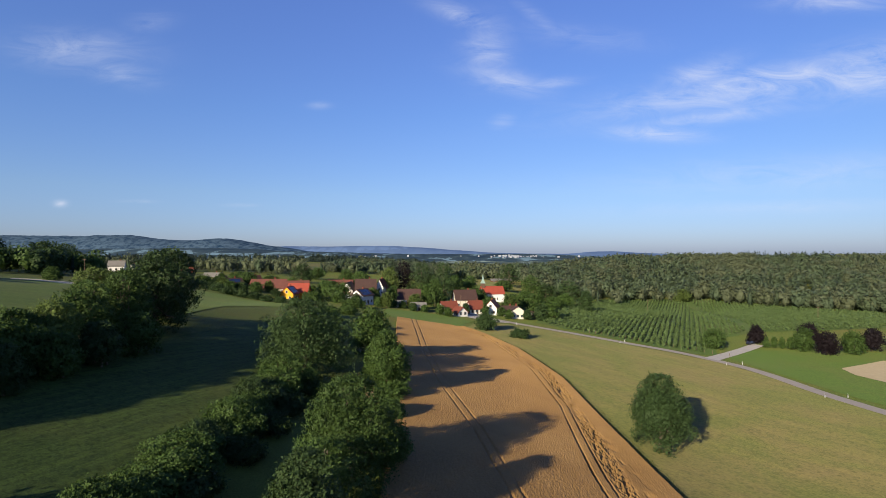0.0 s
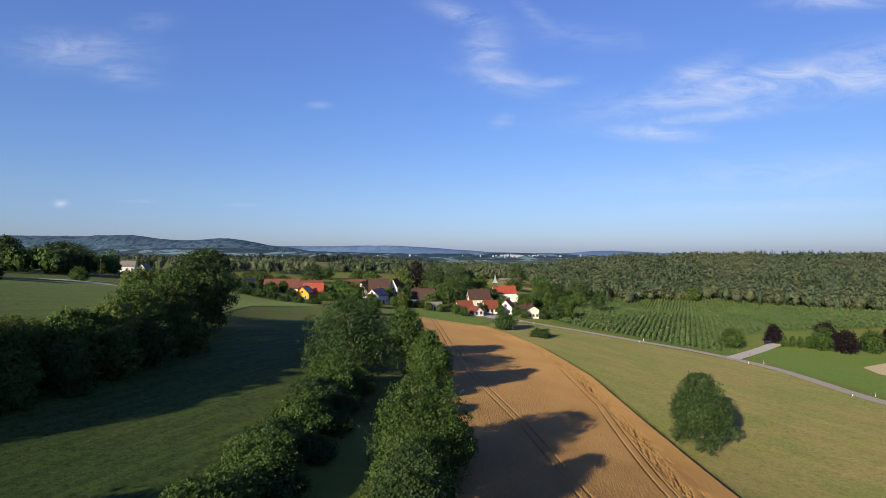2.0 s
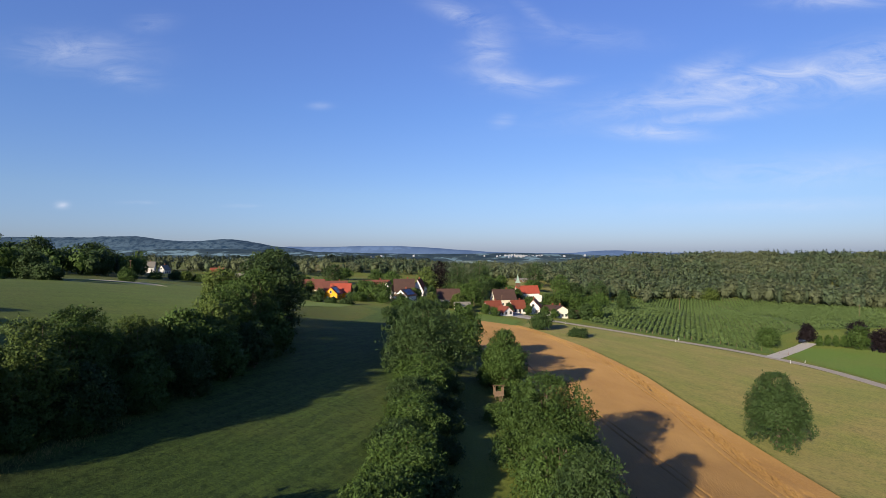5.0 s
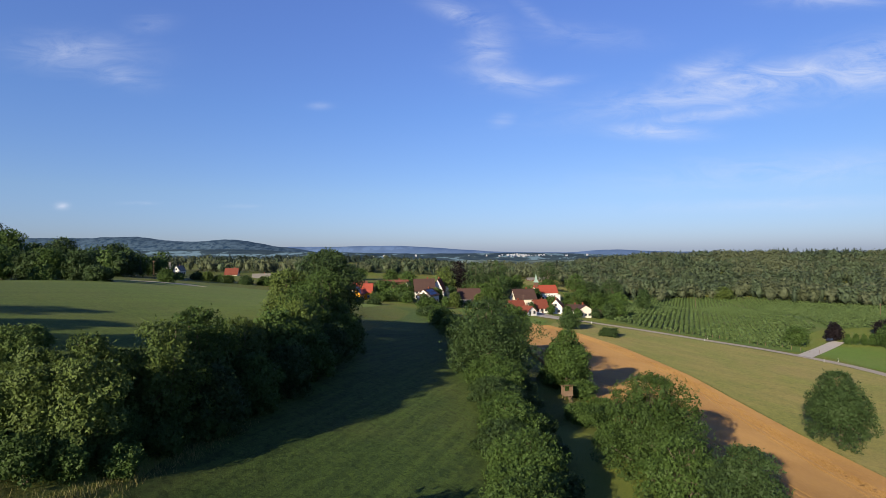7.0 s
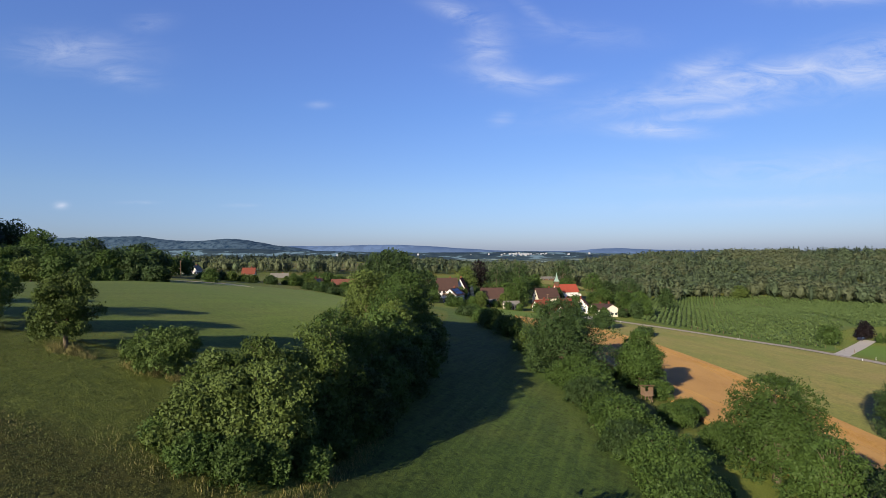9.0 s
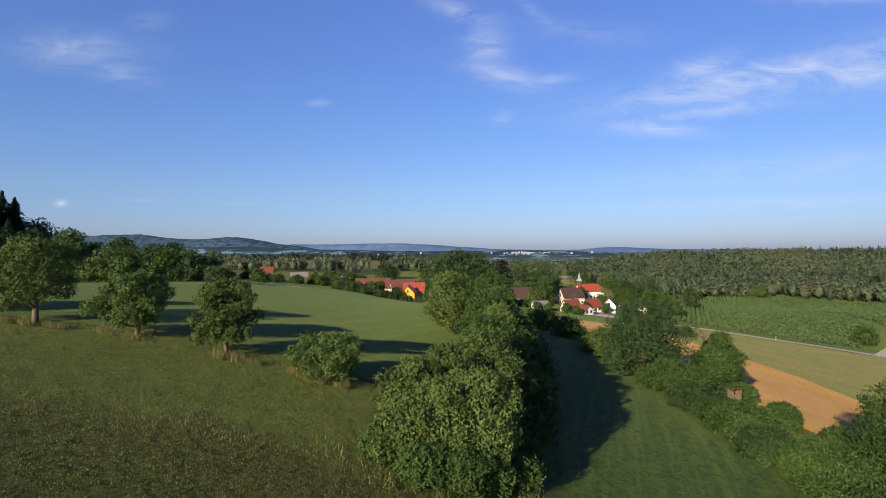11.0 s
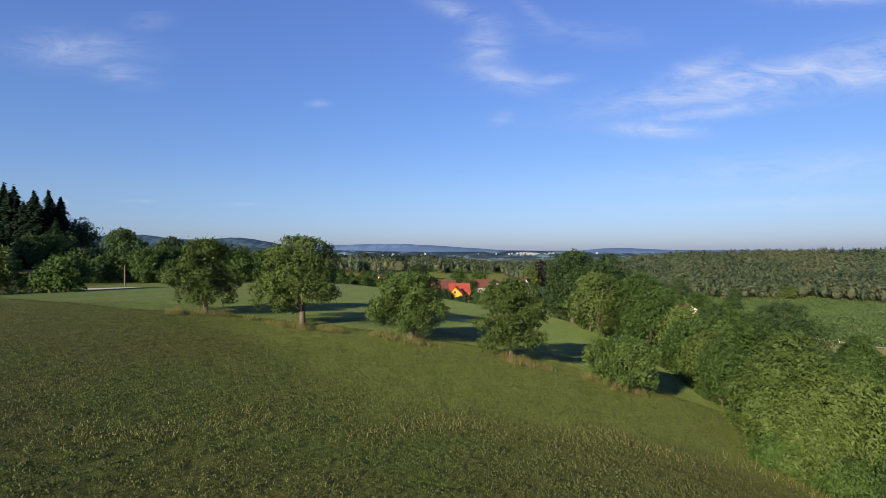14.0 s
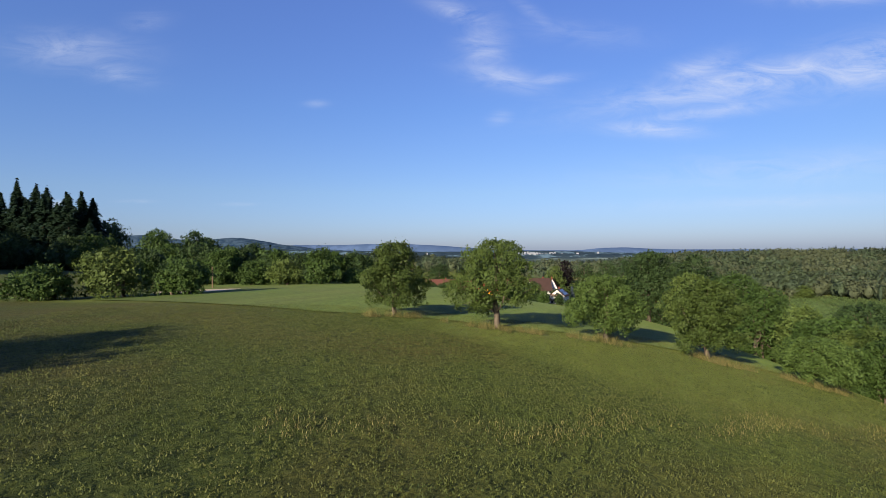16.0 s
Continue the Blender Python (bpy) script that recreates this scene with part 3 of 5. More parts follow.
# tree row along the grain field, and the shrub row beside it
tree("field_tree", -11.0, 101, 14.6, 5.2, "mid", "tall", "light green broad-leaved tree beside the grain field", leaves=24000, size=0.24, clear=0.0)
tree("field_tree", -10.6, 60, 15.7, 6.9, "mid", "tall", "tall dense olive-green tree beside the grain field", leaves=40000, size=0.17, clear=0.0)
tree("field_tree", -10.8, 41, 14.5, 4.4, "dark", "tall", "dense green tree in the field row", leaves=34000, size=0.16, clear=0.0)
tree("field_tree", -12.0, 22, 13.0, 5.0, "mid", "round", "green tree at the near end of the row", leaves=5000, size=0.45)
tree("field_tree", 12.0, 26, 12.0, 5.0, "mid", "round", "green tree beside the near field edge", leaves=5000, size=0.45)
tree("field_tree", 22.0, 23, 11.0, 4.5, "mid", "round", "green tree beside the near field edge", leaves=5000, size=0.45)
for x, y, top, R in [(-7.0, 66, 8.6, 3.9), (-11.5, 50, 12.2, 4.4), (-13.5, 79, 6.8, 3.2), (-8.5, 86, 5.6, 2.8), (-11.5, 70, 7.0, 3.0), (-9.5, 97, 6.0, 3.2), (-12.5, 104, 7.0, 3.6)]:
    tree("row_shrub", x, y, top, R, "mid", "shrub", "low green shrub beneath the field trees", "shrub", 15000, 0.18, 0.0, stems=3)
tree("field_tree", -141.5, 13, 36.0, 6.2, "mid", "round", "green tree on the hilltop meadow", leaves=5000, size=0.45)
tree("row_shrub", -45.0, 28, 15.2, 3.6, "mid", "shrub", "green shrub in the meadow", "shrub", 4000, 0.4, 0.0, stems=3)
tree("oak_tree", -25.9, 100, 20.6, 9.9, "dark", "round", "large round dark green oak in the shrub row", leaves=36000, size=0.23, clear=0.0)
tree("oak_tree", -17.5, 130, 15.8, 5.5, "mid", "round", "round green tree behind the big oak", leaves=7000, size=0.45, clear=0.05)
for x, y, top, R, leaf in [(-26.0, 87, 12.8, 5.2, "mid"), (-27.0, 77, 11.4, 4.4, "dark"), (-26.0, 66, 11.6, 4.6, "mid"), (-27.5, 59, 10.6, 4.0, "dark"), (-26.0, 52, 11.8, 4.6, "mid"), (-28.0, 42.5, 11.2, 4.0, "mid"), (-29, 32, 10.5, 3.6, "mid"),
                           (-34.5, 150, 13.5, 4.5, "mid"), (-31.0, 138, 13.0, 4.5, "mid"), (-28.5, 118, 13.0, 4.8, "olive"), (-36, 165, 12.0, 4.5, "mid"), (-40, 185, 10.5, 4.5, "dark"), (-37, 205, 8.5, 4.5, "mid")]:
    tree("row_shrub", x, y, top, R, leaf, "shrub", "dense green shrub in the row along the meadow", "shrub", 18000 if y < 100 else 7000, 0.17 if y < 100 else 0.32, 0.0, stems=3, group="shrub row")

# the hedge of tall shrubs on the slope
HEDGE = [(-65.6, 36.6, 21.2, 2.7, "bright"), (-65.4, 39.8, 23.0, 2.8, "olive"), (-63.2, 37.2, 22.0, 2.9, "bright"), (-61.0, 38.3, 22.4, 3.6, "bright"), (-62.6, 42.5, 23.6, 3.5, "olive"), (-59.2, 46.5, 24.0, 4.0, "olive"), (-58.8, 52.5, 24.4, 4.2, "mid"), (-57.6, 59.5, 22.6, 3.8, "olive"),
         (-55.6, 67, 22.6, 4.2, "mid"), (-55.2, 75, 23.0, 4.2, "bright"), (-56.2, 83, 25.2, 5.2, "mid"), (-55.5, 92, 26.6, 5.6, "mid"), (-62.0, 94, 26.8, 4.8, "bright"),
         (-55.8, 49, 19.6, 3.3, "dark"), (-54.6, 56, 19.2, 3.4, "mid"), (-53.0, 63, 18.8, 3.4, "dark"), (-52.0, 71, 18.8, 3.6, "mid"), (-51.5, 79, 19.2, 3.8, "dark"), (-51.0, 88, 19.6, 4.0, "mid"),
         (-59.8, 56, 21.6, 3.0, "mid"), (-57.8, 64, 21.6, 3.2, "bright"), (-56.8, 71, 21.8, 3.2, "mid")]
SKIRT = [(-67.2, 36.0, 19.4, 1.7), (-64.6, 34.3, 18.6, 1.8), (-61.8, 34.2, 18.2, 1.9), (-60.4, 36.0, 17.8, 1.9), (-59.4, 41.0, 17.6, 2.0), (-58.2, 45.8, 17.4, 2.0), (-56.4, 52.0, 17.2, 2.2), (-57.9, 38.2, 16.4, 1.8), (-57.2, 42.6, 16.4, 1.9), (-56.0, 47.5, 16.2, 2.0), (-54.6, 55.0, 16.2, 2.1)]
for x, y, top, R in SKIRT:
    tree("hedge_shrub", x, y, top, R, "mid", "shrub", "low green bramble at the hedge's foot", "shrub", 10000, 0.14, 0.0, stems=3, group="hedge on the slope")
for x, y, top, R, leaf in HEDGE:
    tree("hedge_shrub", x, y, top, R, leaf, "shrub", "tall dense green hedge shrub on the slope", "shrub", 22000 if y < 65 else 13000, 0.16 if y < 65 else 0.24, 0.0, stems=3, group="hedge on the slope")
for x, y, top, R in [(-25.6, 82, 11.6, 4.2), (-26.2, 71.5, 10.6, 4.0), (-26.6, 62.5, 10.4, 3.8), (-26.4, 55.5, 10.0, 3.6), (-26.8, 47, 10.4, 3.8), (-28.0, 37, 10.2, 3.6), (-22.6, 88, 9.4, 3.6), (-22.8, 78, 8.4, 3.2), (-23.0, 69, 8.2, 3.2), (-23.0, 60, 8.4, 3.0), (-23.4, 50, 8.2, 3.0)]:
    tree("row_shrub", x, y, top, R, "dark" if x > -24 else "mid", "shrub", "dense green shrub in the row along the meadow", "shrub", 10000, 0.19, 0.0, stems=3, group="shrub row")
tree("hedge_tree", -56.6, 104, 29.6, 6.8, "dark", "round", "large dark green tree at the hedge's far end", leaves=16000, size=0.30, clear=0.0)
tree("hedge_tree", -60.5, 116, 30.2, 8.0, "dark", "round", "large dark green tree at the hedge's far end", leaves=22000, size=0.31, clear=0.0)

for x, y, top, R in [(-99, 243, 12.0, 3.8), (-92, 242, 11.2, 3.6), (-87, 243, 9.2, 3.6), (-80.5, 240, 6.2, 2.6), (-73, 238, 6.0, 2.4), (-66, 236, 6.6, 2.6), (-106, 250, 13.5, 4.0), (-113, 255, 14.0, 4.0)]:
    tree("garden_hedge_shrub", x, y, top, R, "dark", "shrub", "dark green shrub in the hedge before the farm", "shrub", 3500, 0.5, 0.0, stems=3, group="hedge before the farm")

# orchard trees on the hill
for x, y, top, R, leaf, kind, text in [(-109.3, 50.5, 32.0, 3.2, "olive", "fruit", "upright"), (-100.2, 48.7, 32.2, 4.2, "olive", "fruit", "large"), (-90.8, 48.3, 29.0, 3.6, "fruit", "fruitlow", "spreading"), (-82.3, 47.4, 28.5, 3.1, "olive", "fruit", "upright"),
                                       (-73.4, 47.3, 23.5, 3.6, "fruit", "fruitlow", "low crooked")]:
    tree("fruit_tree", x, y, top, R, leaf, kind, text + " old fruit tree in uncut dry grass", "fruit tree", 30000, 0.13, 0.17, "fruit trees on the hill")

# single trees on the right-hand side of the valley
tree("lone_tree", 41.9, 102, 6.1, 6.5, "dark", "tall", "single olive-green tree in the mown meadow", leaves=38000, size=0.21, clear=0.05)
tree("roadside_bush", 18.0, 220, 4.0, 4.6, "dark", "round", "round dark bush beside the grain field", "shrub", 4000, 0.5, 0.02)
tree("roadside_bush", 30.0, 207, -1.2, 4.0, "dark", "shrub", "low dark bush in the mown meadow", "shrub", 3500, 0.45, 0.0, stems=3)
tree("roadside_bush", 115.0, 224, -3.2, 5.0, "mid", "round", "round green bush beside the driveway", "shrub", 4000, 0.5, 0.02)
for x, y, top, R, leaf, text in [(141, 238, -3.6, 3.5, "red", "round purple-leaved tree beside the driveway"), (168, 243, -3.0, 4.6, "red", "round purple-leaved garden tree"), (151, 221, -1.8, 4.6, "mid", "round green garden tree"),
                                 (156, 215, -2.4, 4.5, "red", "round purple-leaved garden tree"), (166, 214, -2.6, 4.5, "mid", "round green garden tree"), (176, 217, -1.8, 4.5, "red", "round purple-leaved garden tree"), (186, 214, -1.2, 4.4, "mid", "round green garden tree")]:
    tree("garden_tree", x, y, top, R, leaf, "round", text, leaves=3500, size=0.5, clear=0.0, group="garden trees by the driveway")
for k in range(5):
    tree("clipped_conifer", 139.5 + 2.9 * k, 228 - 0.8 * k, hz(139.5 + 2.9 * k, 228 - 0.8 * k) + 4.2 + 0.3 * (k % 2), 1.3, "mid", "tall", "slim clipped green conifer in the garden", "conifer", 1800, 0.3, 0.0, "clipped conifers by the driveway")
tree("plantation_tree", 87, 322, 5.6, 5.2, "dark", "round", "dark round tree at the plantation's edge", leaves=3500, size=0.6)
tree("plantation_tree", 207, 458, -3.0, 8.0, "bright", "round", "pale round tree before the forest", leaves=3500, size=0.8, clear=0.0)

# left: shrubs along the hilltop edge, and the round trees behind them
for x, y, top, R, leaf in [(-150, 75, 31.8, 4.8, "bright"), (-142, 78, 30.0, 4.0, "mid"), (-158, 72, 29.5, 4.2, "mid"), (-119, 161, 25.0, 2.8, "mid"), (-130, 112, 31.8, 3.4, "mid"), (-138, 114, 29.3, 4.0, "bright"), (-146, 118, 29.0, 3.6, "mid"),
                           (-156, 124, 31.5, 3.2, "mid"), (-166, 122, 28.8, 4.0, "dark"), (-176, 128, 29.0, 4.5, "mid"), (-124, 118, 27.0, 3.2, "mid"), (-116, 124, 27.0, 3.4, "dark")]:
    tree("hilltop_shrub", x, y, top, R, leaf, "shrub", "green shrub along the hilltop edge", "shrub", 8000, 0.28, 0.0, stems=2)
for x, y, top, R, leaf in [(-234, 242, 41.0, 9, "mid"), (-215, 250, 37.0, 9, "dark"), (-250, 225, 38.0, 9, "mid"), (-268, 235, 38, 9, "dark"), (-197, 262, 34.5, 8, "dark"), (-269, 373, 35.0, 14, "dark"), (-215, 215, 33, 7, "mid"), (-188, 200, 31, 6.5, "mid"),
                           (-182, 240, 30, 7, "dark"), (-285, 215, 38, 9, "dark"), (-300, 240, 40, 10, "dark"), (-250, 330, 30, 9, "dark"), (-220, 330, 27, 8, "mid")]:
    tree("wood_tree", x, y, top, R, leaf, "round", "large green tree at the wood's edge", leaves=7000, size=0.6, clear=0.0)
for i in range(43):
    r = np.random.default_rng(i)
    x = -273 - 2.6 * i + r.uniform(-2, 2)
    spruce("spruce", x, 256 + 6 * (i % 3) + (22 if i > 18 and i % 2 else 0) + r.uniform(-3, 3), 53 + 0.25 * (-270 - x) * (1 if x > -330 else 0.9) + r.uniform(-8, 4.5), r.uniform(8.5, 11.5), "spruce", "tall dark spruce in the hilltop wood", 3600, 1.3, "spruces on the hill", taper=0.62)
for i in range(15):
    r = np.random.default_rng(200 + i)
    x, y = -183 + 4.3 * i + r.uniform(-1.5, 1.5), 130 + r.uniform(-3, 5)
    tree("hilltop_tree", x, y, 36.0 if i == 4 else r.uniform(29.6, 32.0), 4.8 if i == 4 else r.uniform(3.2, 4.2), ("dark", "mid")[i % 3 == 0], "round", "dark green tree in the belt along the hilltop", leaves=5500, size=0.38, clear=0.0, group="tree belt on the hilltop")
for i in range(16):
    r = np.random.default_rng(60 + i)
    x, y = -178 + 5.2 * i + r.uniform(-2, 2), 292 + r.uniform(-8, 8)
    tree("farm_tree", x, y, hz(x, y) + r.uniform(2.6, 5.0), r.uniform(2.6, 3.6), ("mid", "dark", "olive")[i % 3], "round", "green tree in the line before the farms", leaves=3500, size=0.55, clear=0.0, group="tree line before the farms")

# trees in the village
VILLAGE_A = [
    (-33.7, 335.0, 18.5, 6.1, 'bright'),
    (-25.5, 345.0, 21.9, 6.6, 'red'),
    (-14.2, 340.0, 21.3, 7.3, 'dark'),
    (0.4, 340.0, 22.7, 8.0, 'dark'),
    (-4.6, 310.0, 12.1, 6.0, 'mid'),
    (8.5, 380.0, 12.1, 7.3, 'mid'),
    (-121.5, 330.0, 15.2, 5.7, 'mid'),
    (-106.6, 400.0, 18.9, 7.7, 'dark'),
    (-138.4, 360.0, 14.6, 5.8, 'mid'),
    (-58.7, 290.0, 12.3, 7.5, 'mid'),
    (-67.4, 275.0, 0.9, 4.1, 'mid'),
    (-41.8, 250.0, 4.8, 4.3, 'mid'),
    (-72.8, 330.0, 10.9, 4.9, 'mid'),
    (-32.8, 295.0, 10.4, 2.5, 'spruce'),
    (-39.8, 300.0, 6.2, 3.2, 'mid'),
    (-10.2, 330.0, 8.1, 5.7, 'mid'),
    (19.7, 400.0, 10.3, 6.0, 'mid'),
    (26.0, 300.0, 3.0, 3.9, 'mid'),
]
VILLAGE_B = [
    (40.2, 310.0, 3.8, 4.6, 'mid'),
    (51.6, 330.0, 3.9, 5.7, 'mid'),
    (53.3, 300.0, 4.6, 4.5, 'mid'),
    (53.7, 285.0, -0.2, 4.3, 'mid'),
    (69.3, 330.0, 0.3, 5.7, 'mid'),
    (80.9, 350.0, 0.4, 5.2, 'mid'),
    (59.6, 480.0, 17.7, 10.3, 'dark'),
    (70.1, 420.0, 10.2, 7.2, 'mid'),
    (-61.7, 400.0, 13.3, 6.0, 'mid'),
    (-76.0, 420.0, 14.7, 6.3, 'mid'),
    (-107.9, 450.0, 14.6, 6.7, 'mid'),
    (19.8, 330.0, 3.9, 3.5, 'mid'),
    (10.6, 320.0, 2.9, 2.7, 'mid'),
    (-15.0, 285.0, 2.8, 2.4, 'mid'),
    (-123.7, 380.0, 9.3, 4.9, 'mid'),
    (81.4, 420.0, 3.5, 8.1, 'dark'),
    (101.7, 430.0, 5.1, 8.3, 'dark'),
    (47.7, 420.0, 5.7, 6.3, 'mid'),
]
for x, y, top, R, leaf in VILLAGE_A + VILLAGE_B:
    if leaf == "spruce":
        spruce("garden_spruce", x, y, top, 3.2, "bluespruce", "blue-grey spruce in a village garden", 1500, 0.8)
    else:
        text = {"red": "copper-leaved", "bright": "bright green", "dark": "dark green", "mid": "green"}[leaf]
        tree("village_tree", x, y, top + 1.0, R * 1.25, leaf, "round", text + " tree among the village houses", leaves=4500, size=0.55, clear=0.03, group="village trees")


rng = np.random.default_rng(31)
HOMES = np.array([(-79, 286), (-39.5, 281), (5, 274), (17.5, 288), (27, 289), (38, 281), (-20, 312), (-43, 318), (-56, 316), (13, 318), (-24, 287), (-13, 277), (-106, 322), (-127, 318), (-88, 318), (-66, 335), (32, 352)])
made = 0
while made < 44:
    x, y = (rng.uniform(-58, 62), rng.uniform(266, 352)) if made < 28 else (rng.uniform(-150, -56), rng.uniform(296, 372))
    away = np.hypot(HOMES[:, 0] - x, HOMES[:, 1] - y).min()
    ahead = np.hypot(HOMES[:, 0] - x, (HOMES[:, 1] - 9 - y)).min()
    if away < 7.5 or ahead < 4.5 or (abs(x - 17) < 12 and y < 276):
        continue
    high = rng.uniform(4.5, 9.5) if x > -56 else rng.uniform(3.5, 5.5)
    leaf = ("dark", "mid", "mid", "olive", "bright")[int(rng.integers(0, 5))]
    tree("garden_tree", x, y, hz(x, y) + high, high * rng.uniform(0.36, 0.5), leaf, "round", {"dark": "dark green", "mid": "green", "olive": "olive-green", "bright": "light green"}[leaf] + " garden tree among village houses", leaves=2800, size=0.55, clear=0.02, group="village trees")
    made += 1


for x, y, high, R in [(-1.5, 267.5, 4.6, 2.3), (2.5, 262, 4.0, 2.2), (12.0, 281, 5.5, 2.4), (22.5, 281, 5.0, 2.3), (31.0, 281, 4.6, 2.2), (34.0, 271, 4.4, 2.3), (43.5, 272, 4.8, 2.4), (-45, 273, 5.2, 2.6), (-33.5, 274, 4.6, 2.3), (-87, 275, 4.4, 2.4), (-71, 274, 4.2, 2.4), (-26.5, 281, 4.2, 2.3), (-21.5, 281.5, 3.4, 1.8), (-15.5, 271.5, 3.8, 2.0), (-9.5, 272, 3.2, 1.8)]:
    tree("garden_tree", x, y, hz(x, y) + high, R, "dark" if R > 2.3 else "mid", "round", "small green tree in a village front garden", leaves=2200, size=0.4, clear=0.02, group="village trees")


# ---- woods: too many to count ----
ICO_V = [(0, 0, 1)] + [(0.894 * math.cos(a), 0.894 * math.sin(a), 0.447) for a in (0, 1.257, 2.513, 3.77, 5.027)] + [(0.894 * math.cos(a), 0.894 * math.sin(a), -0.447) for a in (0.628, 1.885, 3.142, 4.398, 5.655)] + [(0, 0, -1)]
ICO_F = [(0, 1 + i, 1 + (i + 1) % 5) for i in range(5)] + [(1 + i, 6 + i, 1 + (i + 1) % 5) for i in range(5)] + [(1 + (i + 1) % 5, 6 + i, 6 + (i + 1) % 5) for i in range(5)] + [(6 + i, 11, 6 + (i + 1) % 5) for i in range(5)]
ICO = np.array(ICO_V)[np.array(ICO_F)]


def wood(name, spots, label, leaves=70, size=1.6, conifers=0.35, parts=("forest", "brownish", "farspruce")):
    """Far woods: one mesh a leaf kind. spots: (x, y, height, radius)."""
    rng = np.random.default_rng(7)
    heaps = {p: [] for p in parts}
    for x, y, h, R in spots:
        g = hz(x, y)
        stand = noise.noise((x * 0.011, y * 0.011, 4.0))
        h = h * (1 + 0.35 * noise.noise((x * 0.02, y * 0.02, 9.0)))
        if rng.random() < conifers * (1 + 2.2 * stand):
            q = spruce_quads(rng, h * 1.1, R * 0.8, leaves, size * 0.7, 0.1)
            q = np.concatenate([q, ICO * (R * 0.3, R * 0.3, h * 0.40) + (0, 0, h * 0.42)])
            heap = heaps[parts[-1]]
        else:
            b = [(0, 0, h * 0.52, R * 0.95, R * 0.95, h * 0.46)]
            b += [(R * 0.6 * math.cos(w), R * 0.6 * math.sin(w), h * z, R * 0.5, R * 0.5, R * 0.45) for w, z in ((rng.uniform(0, 6.28), rng.uniform(0.5, 0.88)) for _ in range(5))]
            q = leaf_quads(rng, b, leaves, size * 1.15, 0.12, loose=0.2)
            q = np.concatenate([q, ICO * (R * 0.55, R * 0.55, h * 0.34) + (0, 0, h * 0.46)])
            heap = heaps[parts[int(rng.random() < 0.5 - stand) if len(parts) > 2 else 0]]
        heap.append(q + np.array([x, y, g]))
    root = tagged(new(name), label, "woods", kind="stuff")
    for p, heap in heaps.items():
        if heap:
            ob = new("foliage", leaf_mesh("foliage", np.concatenate(heap), LEAF[p]))
            ob.parent = root
            tagged(ob, kind="stuff")
    return root


def scatter(rng, count, inside, x0, x1, y0, y1, h0, h1, slim=0.27, broad=0.42):
    out = []
    while len(out) < count:
        x, y = rng.uniform(x0, x1), rng.uniform(y0, y1)
        if inside(x, y):
            h = rng.uniform(h0, h1)
            out.append((x, y, h, h * rng.uniform(slim, broad)))
    return out


rng = np.random.default_rng(11)
FOREST_X, FOREST_Y = [80, 130, 215, 303, 420, 620], [470, 466, 458, 372, 335, 320]
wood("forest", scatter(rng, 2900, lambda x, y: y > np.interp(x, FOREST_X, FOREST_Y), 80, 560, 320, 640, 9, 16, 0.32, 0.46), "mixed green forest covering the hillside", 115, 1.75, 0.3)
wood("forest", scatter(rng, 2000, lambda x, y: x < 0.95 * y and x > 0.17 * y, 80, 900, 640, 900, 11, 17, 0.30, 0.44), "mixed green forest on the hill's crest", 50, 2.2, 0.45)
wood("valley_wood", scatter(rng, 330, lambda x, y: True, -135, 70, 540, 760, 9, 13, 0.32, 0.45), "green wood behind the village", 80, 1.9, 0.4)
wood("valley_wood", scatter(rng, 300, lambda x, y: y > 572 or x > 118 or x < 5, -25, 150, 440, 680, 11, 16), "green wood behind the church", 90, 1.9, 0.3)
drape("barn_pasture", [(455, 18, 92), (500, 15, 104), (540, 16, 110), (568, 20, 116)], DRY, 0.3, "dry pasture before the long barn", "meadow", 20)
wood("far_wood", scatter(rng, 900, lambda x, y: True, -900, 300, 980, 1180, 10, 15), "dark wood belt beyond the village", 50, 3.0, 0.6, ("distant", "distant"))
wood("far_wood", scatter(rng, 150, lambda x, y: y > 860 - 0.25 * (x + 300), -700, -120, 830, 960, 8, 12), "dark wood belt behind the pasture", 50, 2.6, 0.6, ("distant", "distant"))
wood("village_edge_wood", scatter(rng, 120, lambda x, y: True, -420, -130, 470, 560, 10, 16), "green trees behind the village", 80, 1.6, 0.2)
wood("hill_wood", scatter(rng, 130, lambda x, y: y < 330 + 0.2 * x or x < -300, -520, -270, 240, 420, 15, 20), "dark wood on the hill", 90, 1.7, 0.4)


